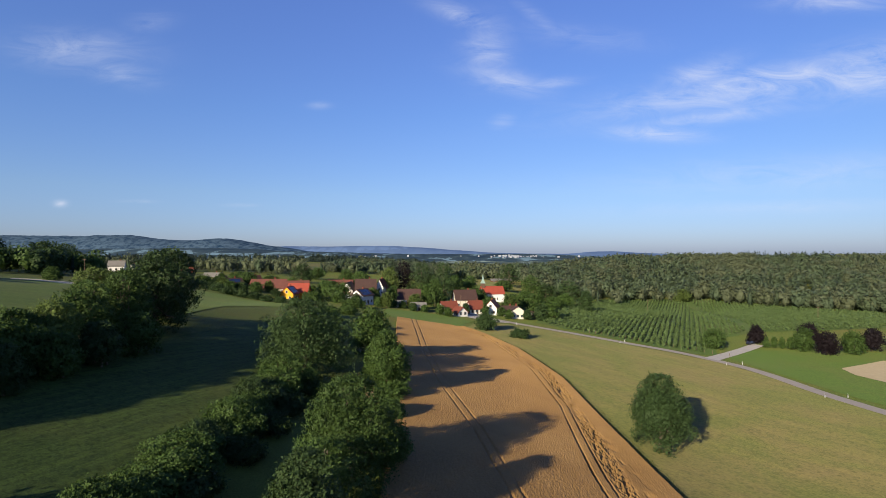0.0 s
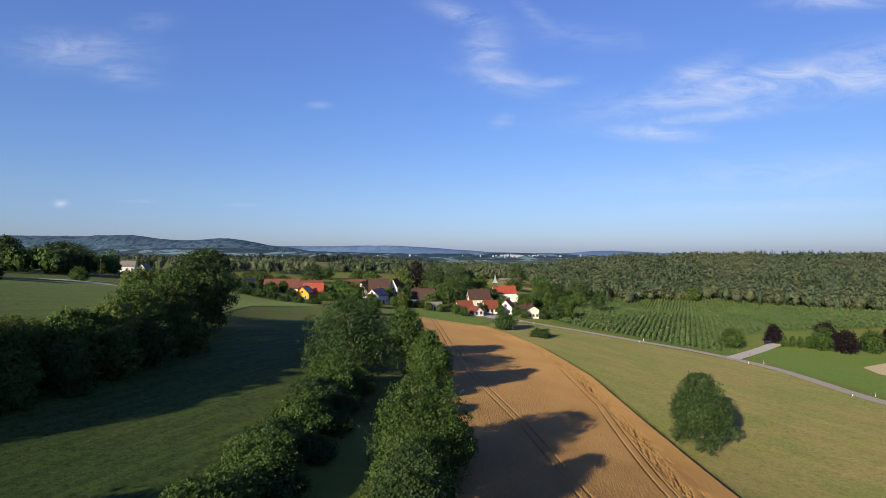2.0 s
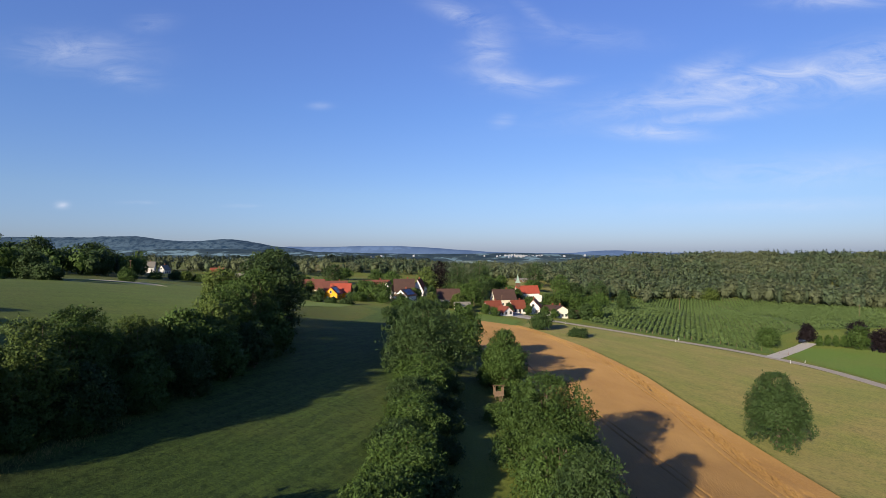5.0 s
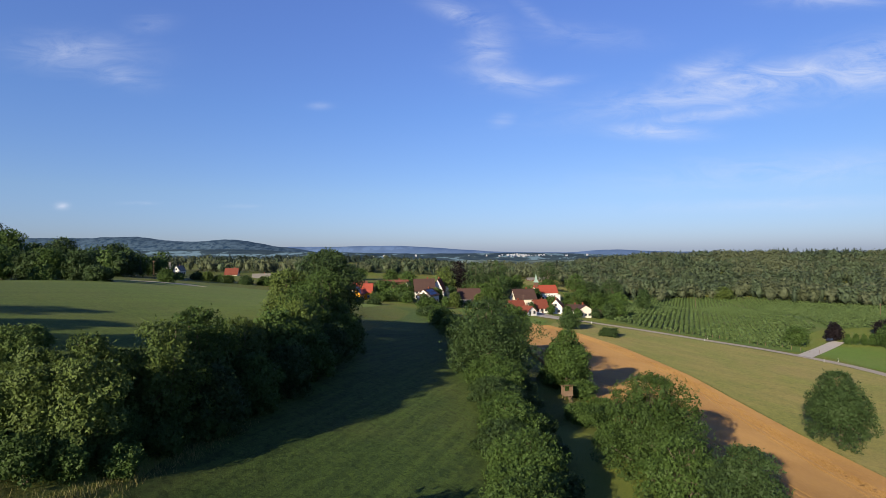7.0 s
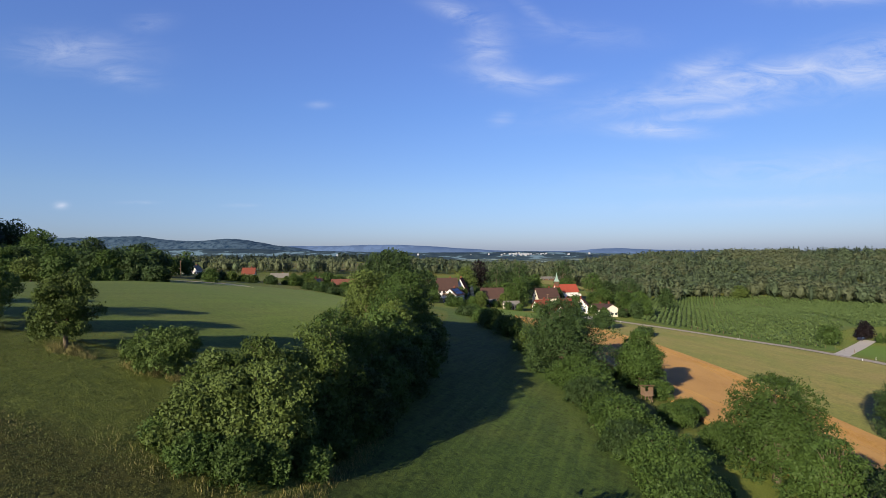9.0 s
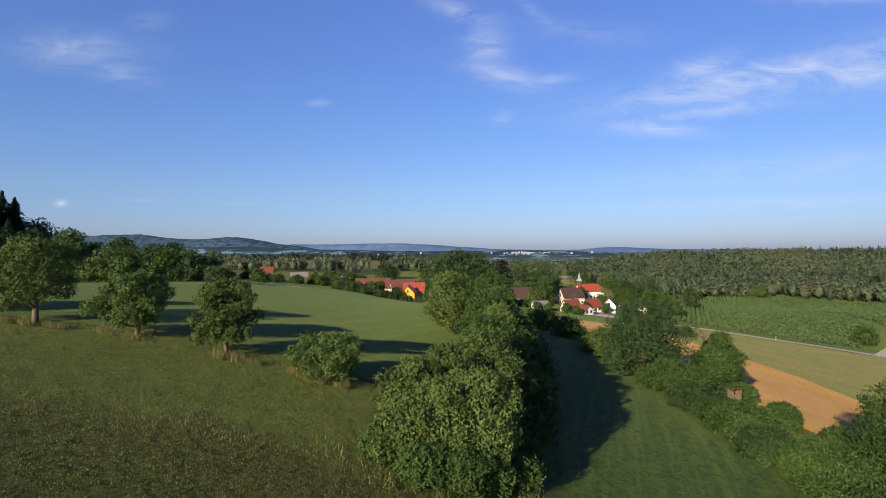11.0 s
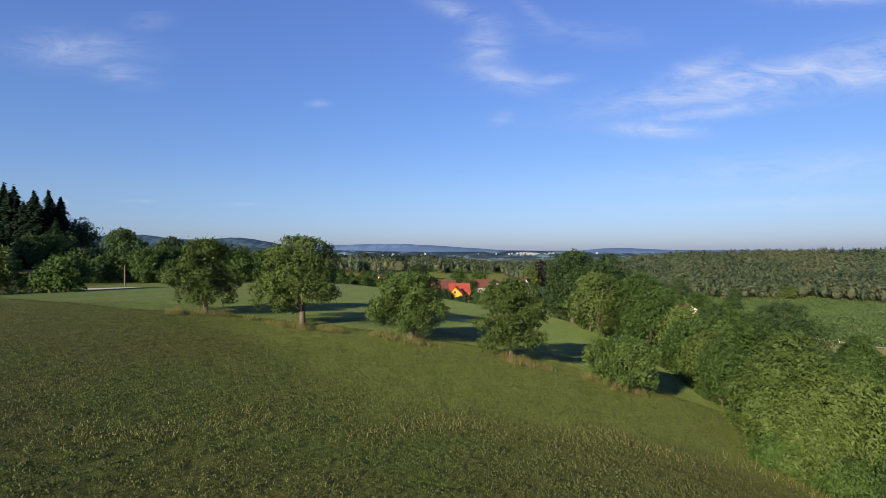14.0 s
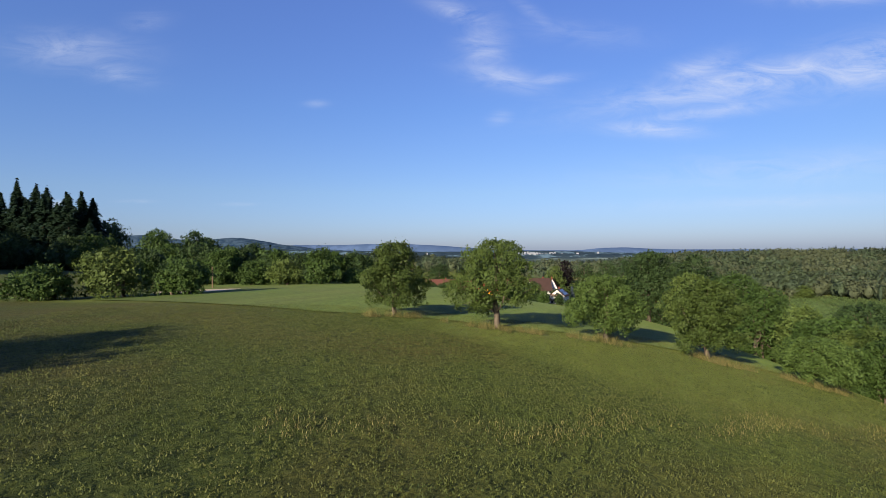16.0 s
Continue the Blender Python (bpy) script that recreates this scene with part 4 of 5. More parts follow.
# ---- plantation: rows of young trees ----
def plantation():
    rng = np.random.default_rng(5)
    heap = []
    d = np.array([0.42, 0.907])
    nrm = np.array([0.907, -0.42])
    edge_y = [212, 225, 245, 262, 268, 300, 340, 370, 420, 465]
    lo, hi = [99, 82, 60, 48, 50, 60, 74, 86, 112, 142], [106, 114, 126, 152, 224, 260, 298, 306, 266, 222]
    i, j = np.meshgrid(np.arange(-60, 110), np.arange(0, 330))
    p = (i * 2.3)[..., None] * nrm + (j * 1.75 + 130)[..., None] * d
    p = p.reshape(-1, 2) + rng.uniform(-0.35, 0.35, (p.size // 2, 2))
    a, b = np.interp(p[:, 1], edge_y, lo) + 1.5, np.interp(p[:, 1], edge_y, hi) - 1.5
    lane = np.abs(p[:, 0] - 152 - 0.292 * (p[:, 1] - 255)) * 0.96
    keep = (p[:, 1] > 212) & (p[:, 1] < 463) & (p[:, 0] > a) & (p[:, 0] < b) & (rng.random(len(p)) > 0.06) & (lane > 3.2)
    p = p[keep]
    z = hz(p[:, 0], p[:, 1])
    for (x, y), g in zip(p, z):
        h = rng.uniform(1.6, 2.5)
        heap.append(leaf_quads(rng, [(0, 0, h * 0.5, 0.6, 0.6, h * 0.5)], 7 if y > 300 else 11, 0.8, 0.5) + np.array([x, y, g + 0.1]))
    ob = new("plantation_rows", leaf_mesh("plantation_rows", np.concatenate(heap), LEAF["crop"]))
    return tagged(ob, "rows of young fruit trees on the slope", "plantation", kind="stuff")


plantation()

wood("hill_wood", scatter(rng, 150, lambda x, y: x < -122 - 0.84 * y and x > -190 - 0.84 * y, -480, -250, 120, 252, 22, 29), "tall dark wood along the hill", 260, 1.5, 0.5)
wood("hill_wood", scatter(rng, 80, lambda x, y: True, -430, -280, 268, 305, 24, 31), "dense dark wood behind the spruces", 420, 1.3, 0.4, ("dark", "mid", "spruce"))
wood("hill_wood", scatter(rng, 110, lambda x, y: x < -172 - (y - 225) * 0.25, -300, -172, 222, 300, 9, 14), "dense green wood along the hilltop", 260, 1.1, 0.1, ("dark", "mid", "spruce"))


# ---- grain: standing crop with wheel tracks and lodged patches ----
def grain_crop():
    ys = np.arange(15, 219.1, 0.6)
    t = np.linspace(0, 1, 250)
    a = np.interp(ys, [r[0] for r in GRAIN_EDGE], [r[1] for r in GRAIN_EDGE])
    b = np.interp(ys, [r[0] for r in GRAIN_EDGE], [r[2] for r in GRAIN_EDGE])
    x = a[:, None] + (b - a)[:, None] * t
    y = np.repeat(ys[:, None], len(t), 1)
    rng = np.random.default_rng(2)
    top = 0.75 + rng.uniform(-0.022, 0.022, x.shape)
    # pairs of wheel tracks follow the field's right edge
    off = b[:, None] - x
    for line, depth in zip(TRACKS, (0.4, 0.22)):
        c = np.interp(ys, [p[0] for p in line], [p[1] for p in line])[:, None]
        for side in (-0.9, 0.9):
            worn = depth * (0.75 + 0.45 * np.sin(ys * 0.21 + side * 3) * np.sin(ys * 0.083 + 1))[:, None]
            top = top - worn * np.exp(-(((x - c - side) / 0.22) ** 4))
    # storm-laid stretches beside the outer track
    lodged = np.array([[noise.noise((px * 0.55, py * 0.30, 1.0)) * 0.7 + noise.noise((px * 0.2, py * 0.08, 5.0)) * 0.6 for px in x[i, ::4]] for i, py in enumerate(ys)])
    lodged = np.repeat(lodged, 4, 1)[:, : len(t)]
    band = np.exp(-(((off - np.interp(ys, [60, 117, 200], [7.5, 5.0, 3.0])[:, None]) / 1.8) ** 2))
    top = top - 0.40 * np.clip(lodged * 3 + 0.2, 0, 1) * band
    c = np.interp(ys, [p[0] for p in TRACKS[0]], [p[1] for p in TRACKS[0]])[:, None]
    run = np.interp(ys, [50, 62, 70, 104, 112, 122, 128, 150, 156], [0, 0, 1, 1, 0.1, 0, 0.8, 0.8, 0])[:, None]
    patch = np.exp(-(((x - c - 2.9) / 1.5) ** 4)) * run
    heap = np.zeros(x.shape)
    for i, k in np.argwhere(patch > 0.05):
        heap[i, k] = noise.noise((x[i, k] * 1.5, y[i, k] * 0.8, 2.0)) + 0.7 * noise.noise((x[i, k] * 3.5, y[i, k] * 2.2, 7.0))
    top = top + patch * np.clip(heap * 0.7 - 0.22, -0.62, 0.12)
    top[0] = top[-1] = 0.02
    top[:, 0] = top[:, -1] = 0.02
    ob = grid_object("grain_field", np.stack([x, y, hz(x, y) + 0.1 + top], -1), GRAIN, smooth=False)
    return tagged(ob, "ripe golden grain with wheel tracks and laid patches", "grain field", kind="structure")


TRACKS = [[(15, 21), (79, 23.5), (117, 27), (150, 26), (190, 18), (219, 6)], [(15, 15), (60, 10), (90, 5.6), (118, -0.5), (158, -5.7), (190, -9), (219, -12)]]
grain_crop()


# ---- houses ----
SHRINK = 0.86

def box(v0, v1):
    (a, b, c), (d, e, f) = v0, v1
    v = [(x, y, z) for x in (a, d) for y in (b, e) for z in (c, f)]
    return v, [(0, 1, 3, 2), (4, 6, 7, 5), (0, 4, 5, 1), (2, 3, 7, 6), (0, 2, 6, 4), (1, 5, 7, 3)]


def house(name, x, y, turn, w, d, wall, ridge, walls, roof, label, category="house", windows=(3, 2), eave=0.6, chimney=True, solar=False, base=None):
    """A gabled house: ridge along its local x (length w), gables at both ends (depth d)."""
    w, d, wall, ridge = (SHRINK * v for v in (w, d, wall, ridge))
    root = new(name)
    g = hz(x, y) if base is None else base
    root.matrix_world = pose(x, y, g, 0, 0, turn)
    hw, hd = w / 2, d / 2
    v = [(sx * hw, sy * hd, z) for sx in (-1, 1) for sy in (-1, 1) for z in (-1.5, wall)] + [(-hw, 0, ridge - 0.15), (hw, 0, ridge - 0.15)]
    f = [(0, 1, 5, 4), (2, 6, 7, 3), (0, 2, 3, 8, 1), (4, 5, 9, 7, 6), (0, 4, 6, 2)]
    mesh_object("wall", v, f, walls, root)
    # roof: two thick slabs with eaves
    slope = (ridge - wall) / hd
    e, t = hd + eave, 0.22
    ze = ridge - slope * e
    for s in (-1, 1):
        rw = hw + eave * 0.8
        rv = [(-rw, s * e, ze), (rw, s * e, ze), (rw, 0, ridge), (-rw, 0, ridge), (-rw, s * e, ze + t), (rw, s * e, ze + t), (rw, 0, ridge + t), (-rw, 0, ridge + t)]
        slab = mesh_object("roof", rv, [(0, 1, 2, 3), (4, 7, 6, 5), (0, 4, 5, 1), (1, 5, 6, 2), (2, 6, 7, 3), (3, 7, 4, 0)], roof, root)
        if solar and s == -1:
            for i in range(5):
                for j in range(2):
                    x0, y0, y1 = -rw * 0.7 + i * rw * 0.28, -e * (0.85 - 0.38 * j), -e * (0.52 - 0.38 * j)
                    x1 = x0 + rw * 0.26
                    q = [(x0, y0, ridge + slope * y0 + t + 0.06), (x1, y0, ridge + slope * y0 + t + 0.06), (x1, y1, ridge + slope * y1 + t + 0.06), (x0, y1, ridge + slope * y1 + t + 0.06)]
                    q += [(a, b, c + 0.05) for a, b, c in q]
                    mesh_object("solar_panel", q, [(0, 3, 2, 1), (4, 5, 6, 7), (0, 1, 5, 4), (1, 2, 6, 5), (2, 3, 7, 6), (3, 0, 4, 7)], SOLAR, slab, "dark blue solar panel")
    if chimney:
        cv, cf = box((hw * 0.3, 0.2, ridge - 0.8), (hw * 0.3 + 0.7, 0.9, ridge + 1.1))
        mesh_object("chimney", cv, cf, RED_TILE, slab)
    # windows on the long sides and the gables
    def window(px, py, pz, ax, wide, high):
        # ax: 0 faces along local y, 1 along local x; sign by the wall it sits on
        o = 0.06
        if ax == 0:
            s = 1 if py > 0 else -1
            fv, ff = box((px - wide / 2 - 0.1, py - 0.02, pz - 0.1), (px + wide / 2 + 0.1, py + s * o, pz + high + 0.1))
            gv, gf = box((px - wide / 2, py, pz), (px + wide / 2, py + s * (o + 0.03), pz + high))
        else:
            s = 1 if px > 0 else -1
            fv, ff = box((px - 0.02, py - wide / 2 - 0.1, pz - 0.1), (px + s * o, py + wide / 2 + 0.1, pz + high + 0.1))
            gv, gf = box((px, py - wide / 2, pz), (px + s * (o + 0.03), py + wide / 2, pz + high))
        fr = mesh_object("window", fv, ff, WHITE if walls is not WHITE else DARK_WOOD, root)
        mesh_object("pane", gv, gf, GLASS, fr)

    storeys = max(1, int(wall // 2.6))
    for k in range(storeys):
        z = 0.9 + 2.7 * k
        for i in range(windows[0]):
            px = -hw + w * (i + 0.5) / windows[0]
            for s in (-1, 1):
                window(px, s * hd, z, 0, 1.1, 1.3)
        for i in range(windows[1]):
            py = -hd + d * (i + 0.5) / windows[1]
            for s in (-1, 1):
                window(s * hw, py, z, 1, 1.1, 1.3)
    if ridge - wall > 2.5:
        for s in (-1, 1):
            window(s * hw, 0, wall + 0.3, 1, 1.1, 1.2)
    dv, df = box((hw * 0.1 - 0.5, -hd - 0.05, -0.1), (hw * 0.1 + 0.5, -hd + 0.05, 2.05))
    mesh_object("door", dv, df, DARK_WOOD, root)
    return tagged(root, label, category)


# the village, nearest houses first: name, x, y, turn, length, depth, wall, ridge, wall and roof materials, label
house("house", -81.5, 281, 82, 9.0, 8.3, 4.2, 8.2, ORANGE, BRIGHT_TILE, "bright orange gabled house with a new red roof", base=4.4, solar=True)
house("house", -79.5, 292, 2, 12.5, 9.5, 4.8, 9.6, ORANGE, BRIGHT_TILE, "orange house wing with a large new red roof", base=4.2)
def balconies(root, w, d, levels):
    """Timber balconies across the gable end: deck, rail and boards."""
    hw, hd = SHRINK * w / 2, SHRINK * d / 2
    for z in levels:
        v, f = box((-hw - 1.3, -hd * 0.85, z - 0.12), (-hw - 0.02, hd * 0.85, z))
        deck = mesh_object("balcony", v, f, TIMBER, root, "brown timber balcony")
        v, f = box((-hw - 1.32, -hd * 0.85, z + 0.88), (-hw - 1.22, hd * 0.85, z + 0.98))
        mesh_object("handrail", v, f, DARK_WOOD, deck)
        n = 12
        for k in range(n):
            y0 = -hd * 0.84 + k * hd * 1.68 / n
            v, f = box((-hw - 1.3, y0, z + 0.05), (-hw - 1.25, y0 + hd * 1.3 / n, z + 0.88))
            mesh_object("board", v, f, DARK_WOOD, deck)


balconies(house("house", -43.0, 281, 62, 11, 9.0, 5.6, 9.2, WHITE, BROWN_TILE, "white house with wooden balconies and solar roof", solar=True, windows=(3, 3)), 11, 9.0, (2.3, 4.7))
house("house", 3.0, 276, 20, 9.5, 8, 3.2, 7.6, WHITE, RED_TILE, "small white house with a steep red roof")
house("house", 8.5, 270, 120, 7.5, 6.5, 2.6, 5.4, WHITE, RED_TILE, "low white annex with a red roof", chimney=False)
house("house", 17.5, 288, 15, 8.5, 7.5, 3.6, 8.0, WHITE, RED_TILE, "white house with a red roof and porch")
house("house", 27.0, 289, 72, 10, 8.0, 4.6, 9.0, WHITE, RED_TILE, "white gabled house with a red roof")
house("house", 35.0, 285, 10, 8.0, 7.0, 3.6, 6.2, WHITE, BROWN_TILE, "white house with a low brown roof")
house("house", 39.0, 277, 88, 8.0, 6.6, 5.2, 7.4, CREAM, BROWN_TILE, "cream two-storey house with a flat brown roof", windows=(3, 3))
house("house", -20.0, 312, 3, 15, 11, 3.4, 10.0, DARK_WOOD, BROWN_TILE, "long dark farmhouse with a brown roof", chimney=False)
house("house", -46.5, 318, 8, 14, 11, 6.4, 13.8, WHITE, BROWN_TILE, "large white farmhouse with a brown roof", windows=(5, 3))
balconies(house("house", -56.0, 316, 80, 9, 8.0, 5.4, 11.0, WHITE, BROWN_TILE, "white gabled house with wooden balconies"), 9, 8.0, (3.0, 5.6))
house("house", -37.5, 324, 75, 9, 8.5, 6.4, 14.5, WHITE, RED_TILE, "tall house with an orange-red roof")
house("house", 13.0, 318, 12, 15, 12, 5.4, 11.4, CREAM, BROWN_TILE, "cream house with a big brown roof", windows=(4, 3))
house("shed", -24.0, 287, 4, 9.0, 6.0, 2.4, 4.2, CREAM, GREY_ROOF, "low cream shed with a grey roof", "shed", (2, 1), chimney=False)
house("shed", -13.0, 277, 6, 9.0, 6.5, 3.0, 5.0, CREAM, GREY_ROOF, "cream farm shed with an olive-grey roof", "shed", (2, 1), chimney=False)
house("shed", 46.0, 282, 10, 7.0, 5.0, 2.2, 3.8, DARK_WOOD, BROWN_TILE, "low brown wooden shed", "shed", (1, 1), chimney=False)
house("farmhouse", -106.0, 322, 4, 24, 12, 4.0, 10.0, CREAM, OLD_TILE, "long farm building with a weathered red roof", "farmhouse", (6, 2), base=4.6)
house("farmhouse", -127.0, 318, 50, 14, 10, 4.0, 9.8, DARK_WOOD, BROWN_TILE, "half-timbered farmhouse with a solar roof", "farmhouse", solar=True, base=5.5)
house("farmhouse", -118.0, 332, 6, 10, 10, 4.0, 9.2, DARK_WOOD, BROWN_TILE, "dark barn with a brown roof", "barn", chimney=False, base=5.0)
house("farmhouse", -88.0, 318, 15, 16, 10, 3.8, 9.6, CREAM, OLD_TILE, "farm building with a red roof", "farmhouse", (4, 2), base=4.2)
house("farmhouse", -66.0, 335, 5, 20, 10, 4.4, 9.4, CREAM, OLD_TILE, "long house with a dull red roof", "farmhouse", (5, 2), base=4.0)
house("house", -258.0, 418, 20, 13, 9, 5.0, 9.5, WHITE, GREY_ROOF, "white house with a dark grey roof", base=14.5)
house("house", -247.0, 423, 80, 8, 7, 4.5, 8.5, WHITE, GREY_ROOF, "white gabled house with a dark roof", base=12.5)
house("house", -203.0, 419, 10, 11, 9, 4.5, 9.5, CREAM, RED_TILE, "house with an orange-red roof", base=9.5)
house("house", -170.0, 391, 15, 14, 9, 4.0, 8.0, WHITE, GREY_ROOF, "white house with a dark roof", base=7.5)
house("house", -155.0, 372, 70, 7, 6, 3.5, 7.0, WHITE, BROWN_TILE, "small white gabled house", base=7.0)
house("farmhouse", -128.0, 356, 60, 13, 11, 4.5, 11.5, CREAM, OLD_TILE, "half-timbered farmhouse with a red roof", "farmhouse", (4, 3), base=4.0)
house("barn", 58.0, 525, 3, 24, 9, 2.8, 4.6, DARK_WOOD, GREY_ROOF, "long low barn with a pale roof", "barn", (4, 1), chimney=False)


# ---- church ----
def church(x, y, turn):
    root = house("church", x, y, turn, 17, 10, 6.0, 11.0, WHITE, BRIGHT_TILE, "white village church with red roof and copper spire", "church", (5, 2), chimney=False)
    tv, tf = box((-7.2, -1.1, 7.0), (-5.0, 1.1, 11.8))
    tower = mesh_object("tower", tv, tf, DARK_WOOD, root, "dark timber bell turret")
    w = 1.5
    sv = [(-6.1 + a * w, b * w, 11.6) for a, b in ((-1, -1), (1, -1), (1, 1), (-1, 1))] + [(-6.1 + a * w * 0.42, b * w * 0.42, 13.4) for a, b in ((-1, -1), (1, -1), (1, 1), (-1, 1))] + [(-6.1, 0, 17.8)]
    mesh_object("spire", sv, [(0, 1, 5, 4), (1, 2, 6, 5), (2, 3, 7, 6), (3, 0, 4, 7), (4, 5, 8), (5, 6, 8), (6, 7, 8), (7, 4, 8), (3, 2, 1, 0)], COPPER, tower, "green copper spire")
    av, af = box((3.0, -7.0, -1.0), (8.0, -4.2, 3.6))
    mesh_object("annex", av, af, WHITE, root, "white annex")
    return root


church(32.5, 352, 12)


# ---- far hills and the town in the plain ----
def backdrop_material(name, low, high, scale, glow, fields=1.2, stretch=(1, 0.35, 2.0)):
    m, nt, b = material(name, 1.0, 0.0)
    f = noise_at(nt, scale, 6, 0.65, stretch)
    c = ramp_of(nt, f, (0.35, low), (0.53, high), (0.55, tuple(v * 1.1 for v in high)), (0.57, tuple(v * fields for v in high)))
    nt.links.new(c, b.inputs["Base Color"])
    # a faint glow of its own lifts the painted haze
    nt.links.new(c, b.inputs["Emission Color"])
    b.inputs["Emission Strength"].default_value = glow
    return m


# blue air haze is painted into these four colours, which also glow faintly
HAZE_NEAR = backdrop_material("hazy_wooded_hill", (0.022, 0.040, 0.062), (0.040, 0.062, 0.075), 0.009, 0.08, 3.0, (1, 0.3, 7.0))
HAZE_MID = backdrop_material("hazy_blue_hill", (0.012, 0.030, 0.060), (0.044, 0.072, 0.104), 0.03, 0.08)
HAZE_FAR = backdrop_material("hazy_far_hill", (0.066, 0.108, 0.200), (0.080, 0.125, 0.215), 0.006, 0.14)
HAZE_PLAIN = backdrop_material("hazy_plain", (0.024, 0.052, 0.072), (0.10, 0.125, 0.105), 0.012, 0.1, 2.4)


def ridge(name, y0, depth, line, mat, label):
    """A far hill range: crest heights along x, falling off to front and back."""
    xs = np.linspace(line[0][0], line[-1][0], 240)
    ts = np.linspace(-1, 1, 15)
    k = np.array(line, float)
    h = hermite(k[:, 0], np.repeat(k[:, 1:2], len(xs), 1), xs)
    h = h + np.array([noise.noise((x * 0.006, y0 * 0.01, 0)) * 5 + noise.noise((x * 0.03, y0 * 0.01, 3)) * 4 for x in xs]) * np.clip(h / 60, 0.25, 1)
    prof = np.cos(ts * math.pi / 2) ** 0.8
    P = np.stack(np.broadcast_arrays(xs[None, :], y0 + depth * ts[:, None], -25 + (h[None, :] + 25) * prof[:, None]), -1)
    return tagged(grid_object(name, P, mat), label, "hills", kind="structure")


ridge("backdrop_far_hills", 4500, 350, [(-4800, 60), (-2600, 60), (-1465, 78), (-1080, 74), (-450, 79), (-212, 68), (77, 48), (318, 30), (850, 16), (1090, 17), (1233, 30), (1450, 36), (1715, 22), (2500, 12), (3060, 2), (3300, 12), (3780, -4), (4800, 0)], HAZE_FAR, "hills on the horizon, painted pale blue for haze")
ridge("backdrop_blue_hills", 3800, 350, [(-4600, 120), (-3190, 146), (-2700, 142), (-2213, 143), (-1970, 116), (-1800, 112), (-1623, 124), (-1450, 112), (-1359, 94), (-1155, 62), (-950, 30), (-800, 5)], HAZE_MID, "wooded hills beyond the plain, tinted blue for haze")
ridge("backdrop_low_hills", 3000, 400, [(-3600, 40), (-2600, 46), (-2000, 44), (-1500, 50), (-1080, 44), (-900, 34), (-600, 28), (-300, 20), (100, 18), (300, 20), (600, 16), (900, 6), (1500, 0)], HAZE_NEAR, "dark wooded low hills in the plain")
px = np.linspace(-4800, 4800, 40)
py = np.linspace(1500, 4300, 24)
PX, PY = np.meshgrid(px, py)
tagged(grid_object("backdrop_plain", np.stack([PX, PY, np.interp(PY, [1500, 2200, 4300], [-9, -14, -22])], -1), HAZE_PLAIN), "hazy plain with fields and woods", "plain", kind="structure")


PALE = plain_material("pale_walls", (0.17, 0.19, 0.23), (0.30, 0.32, 0.36), 0.05, 0.9, 0.0)


# the pale buildings of the far town
def far_town():
    rng = np.random.default_rng(9)
    pieces = []
    for i in range(60):
        x, y = rng.normal(380, 70), rng.uniform(2700, 2800)
        if i > 45:
            x = rng.uniform(-1100, 700)
        w, d, h = rng.uniform(4, 11), rng.uniform(8, 14), rng.uniform(1.5, 4.0) * (1.4 if i < 12 else 1)
        z = rng.uniform(3, 11)
        pieces.append(box((x, y, z - 6), (x + w, y + d, z + h)))
    v, f = joined(pieces)
    return tagged(mesh_object("far_town", v, f, PALE), "small pale buildings of a distant town", "town", kind="stuff")


far_town()


# ---- small things ----
def part(name, pieces, mat, parent, label=""):
    v, f = joined(pieces)
    return mesh_object(name, v, f, mat, parent, label)


def beam(a, b, r, sides=6):
    return tube([a, b], [r, r], sides)


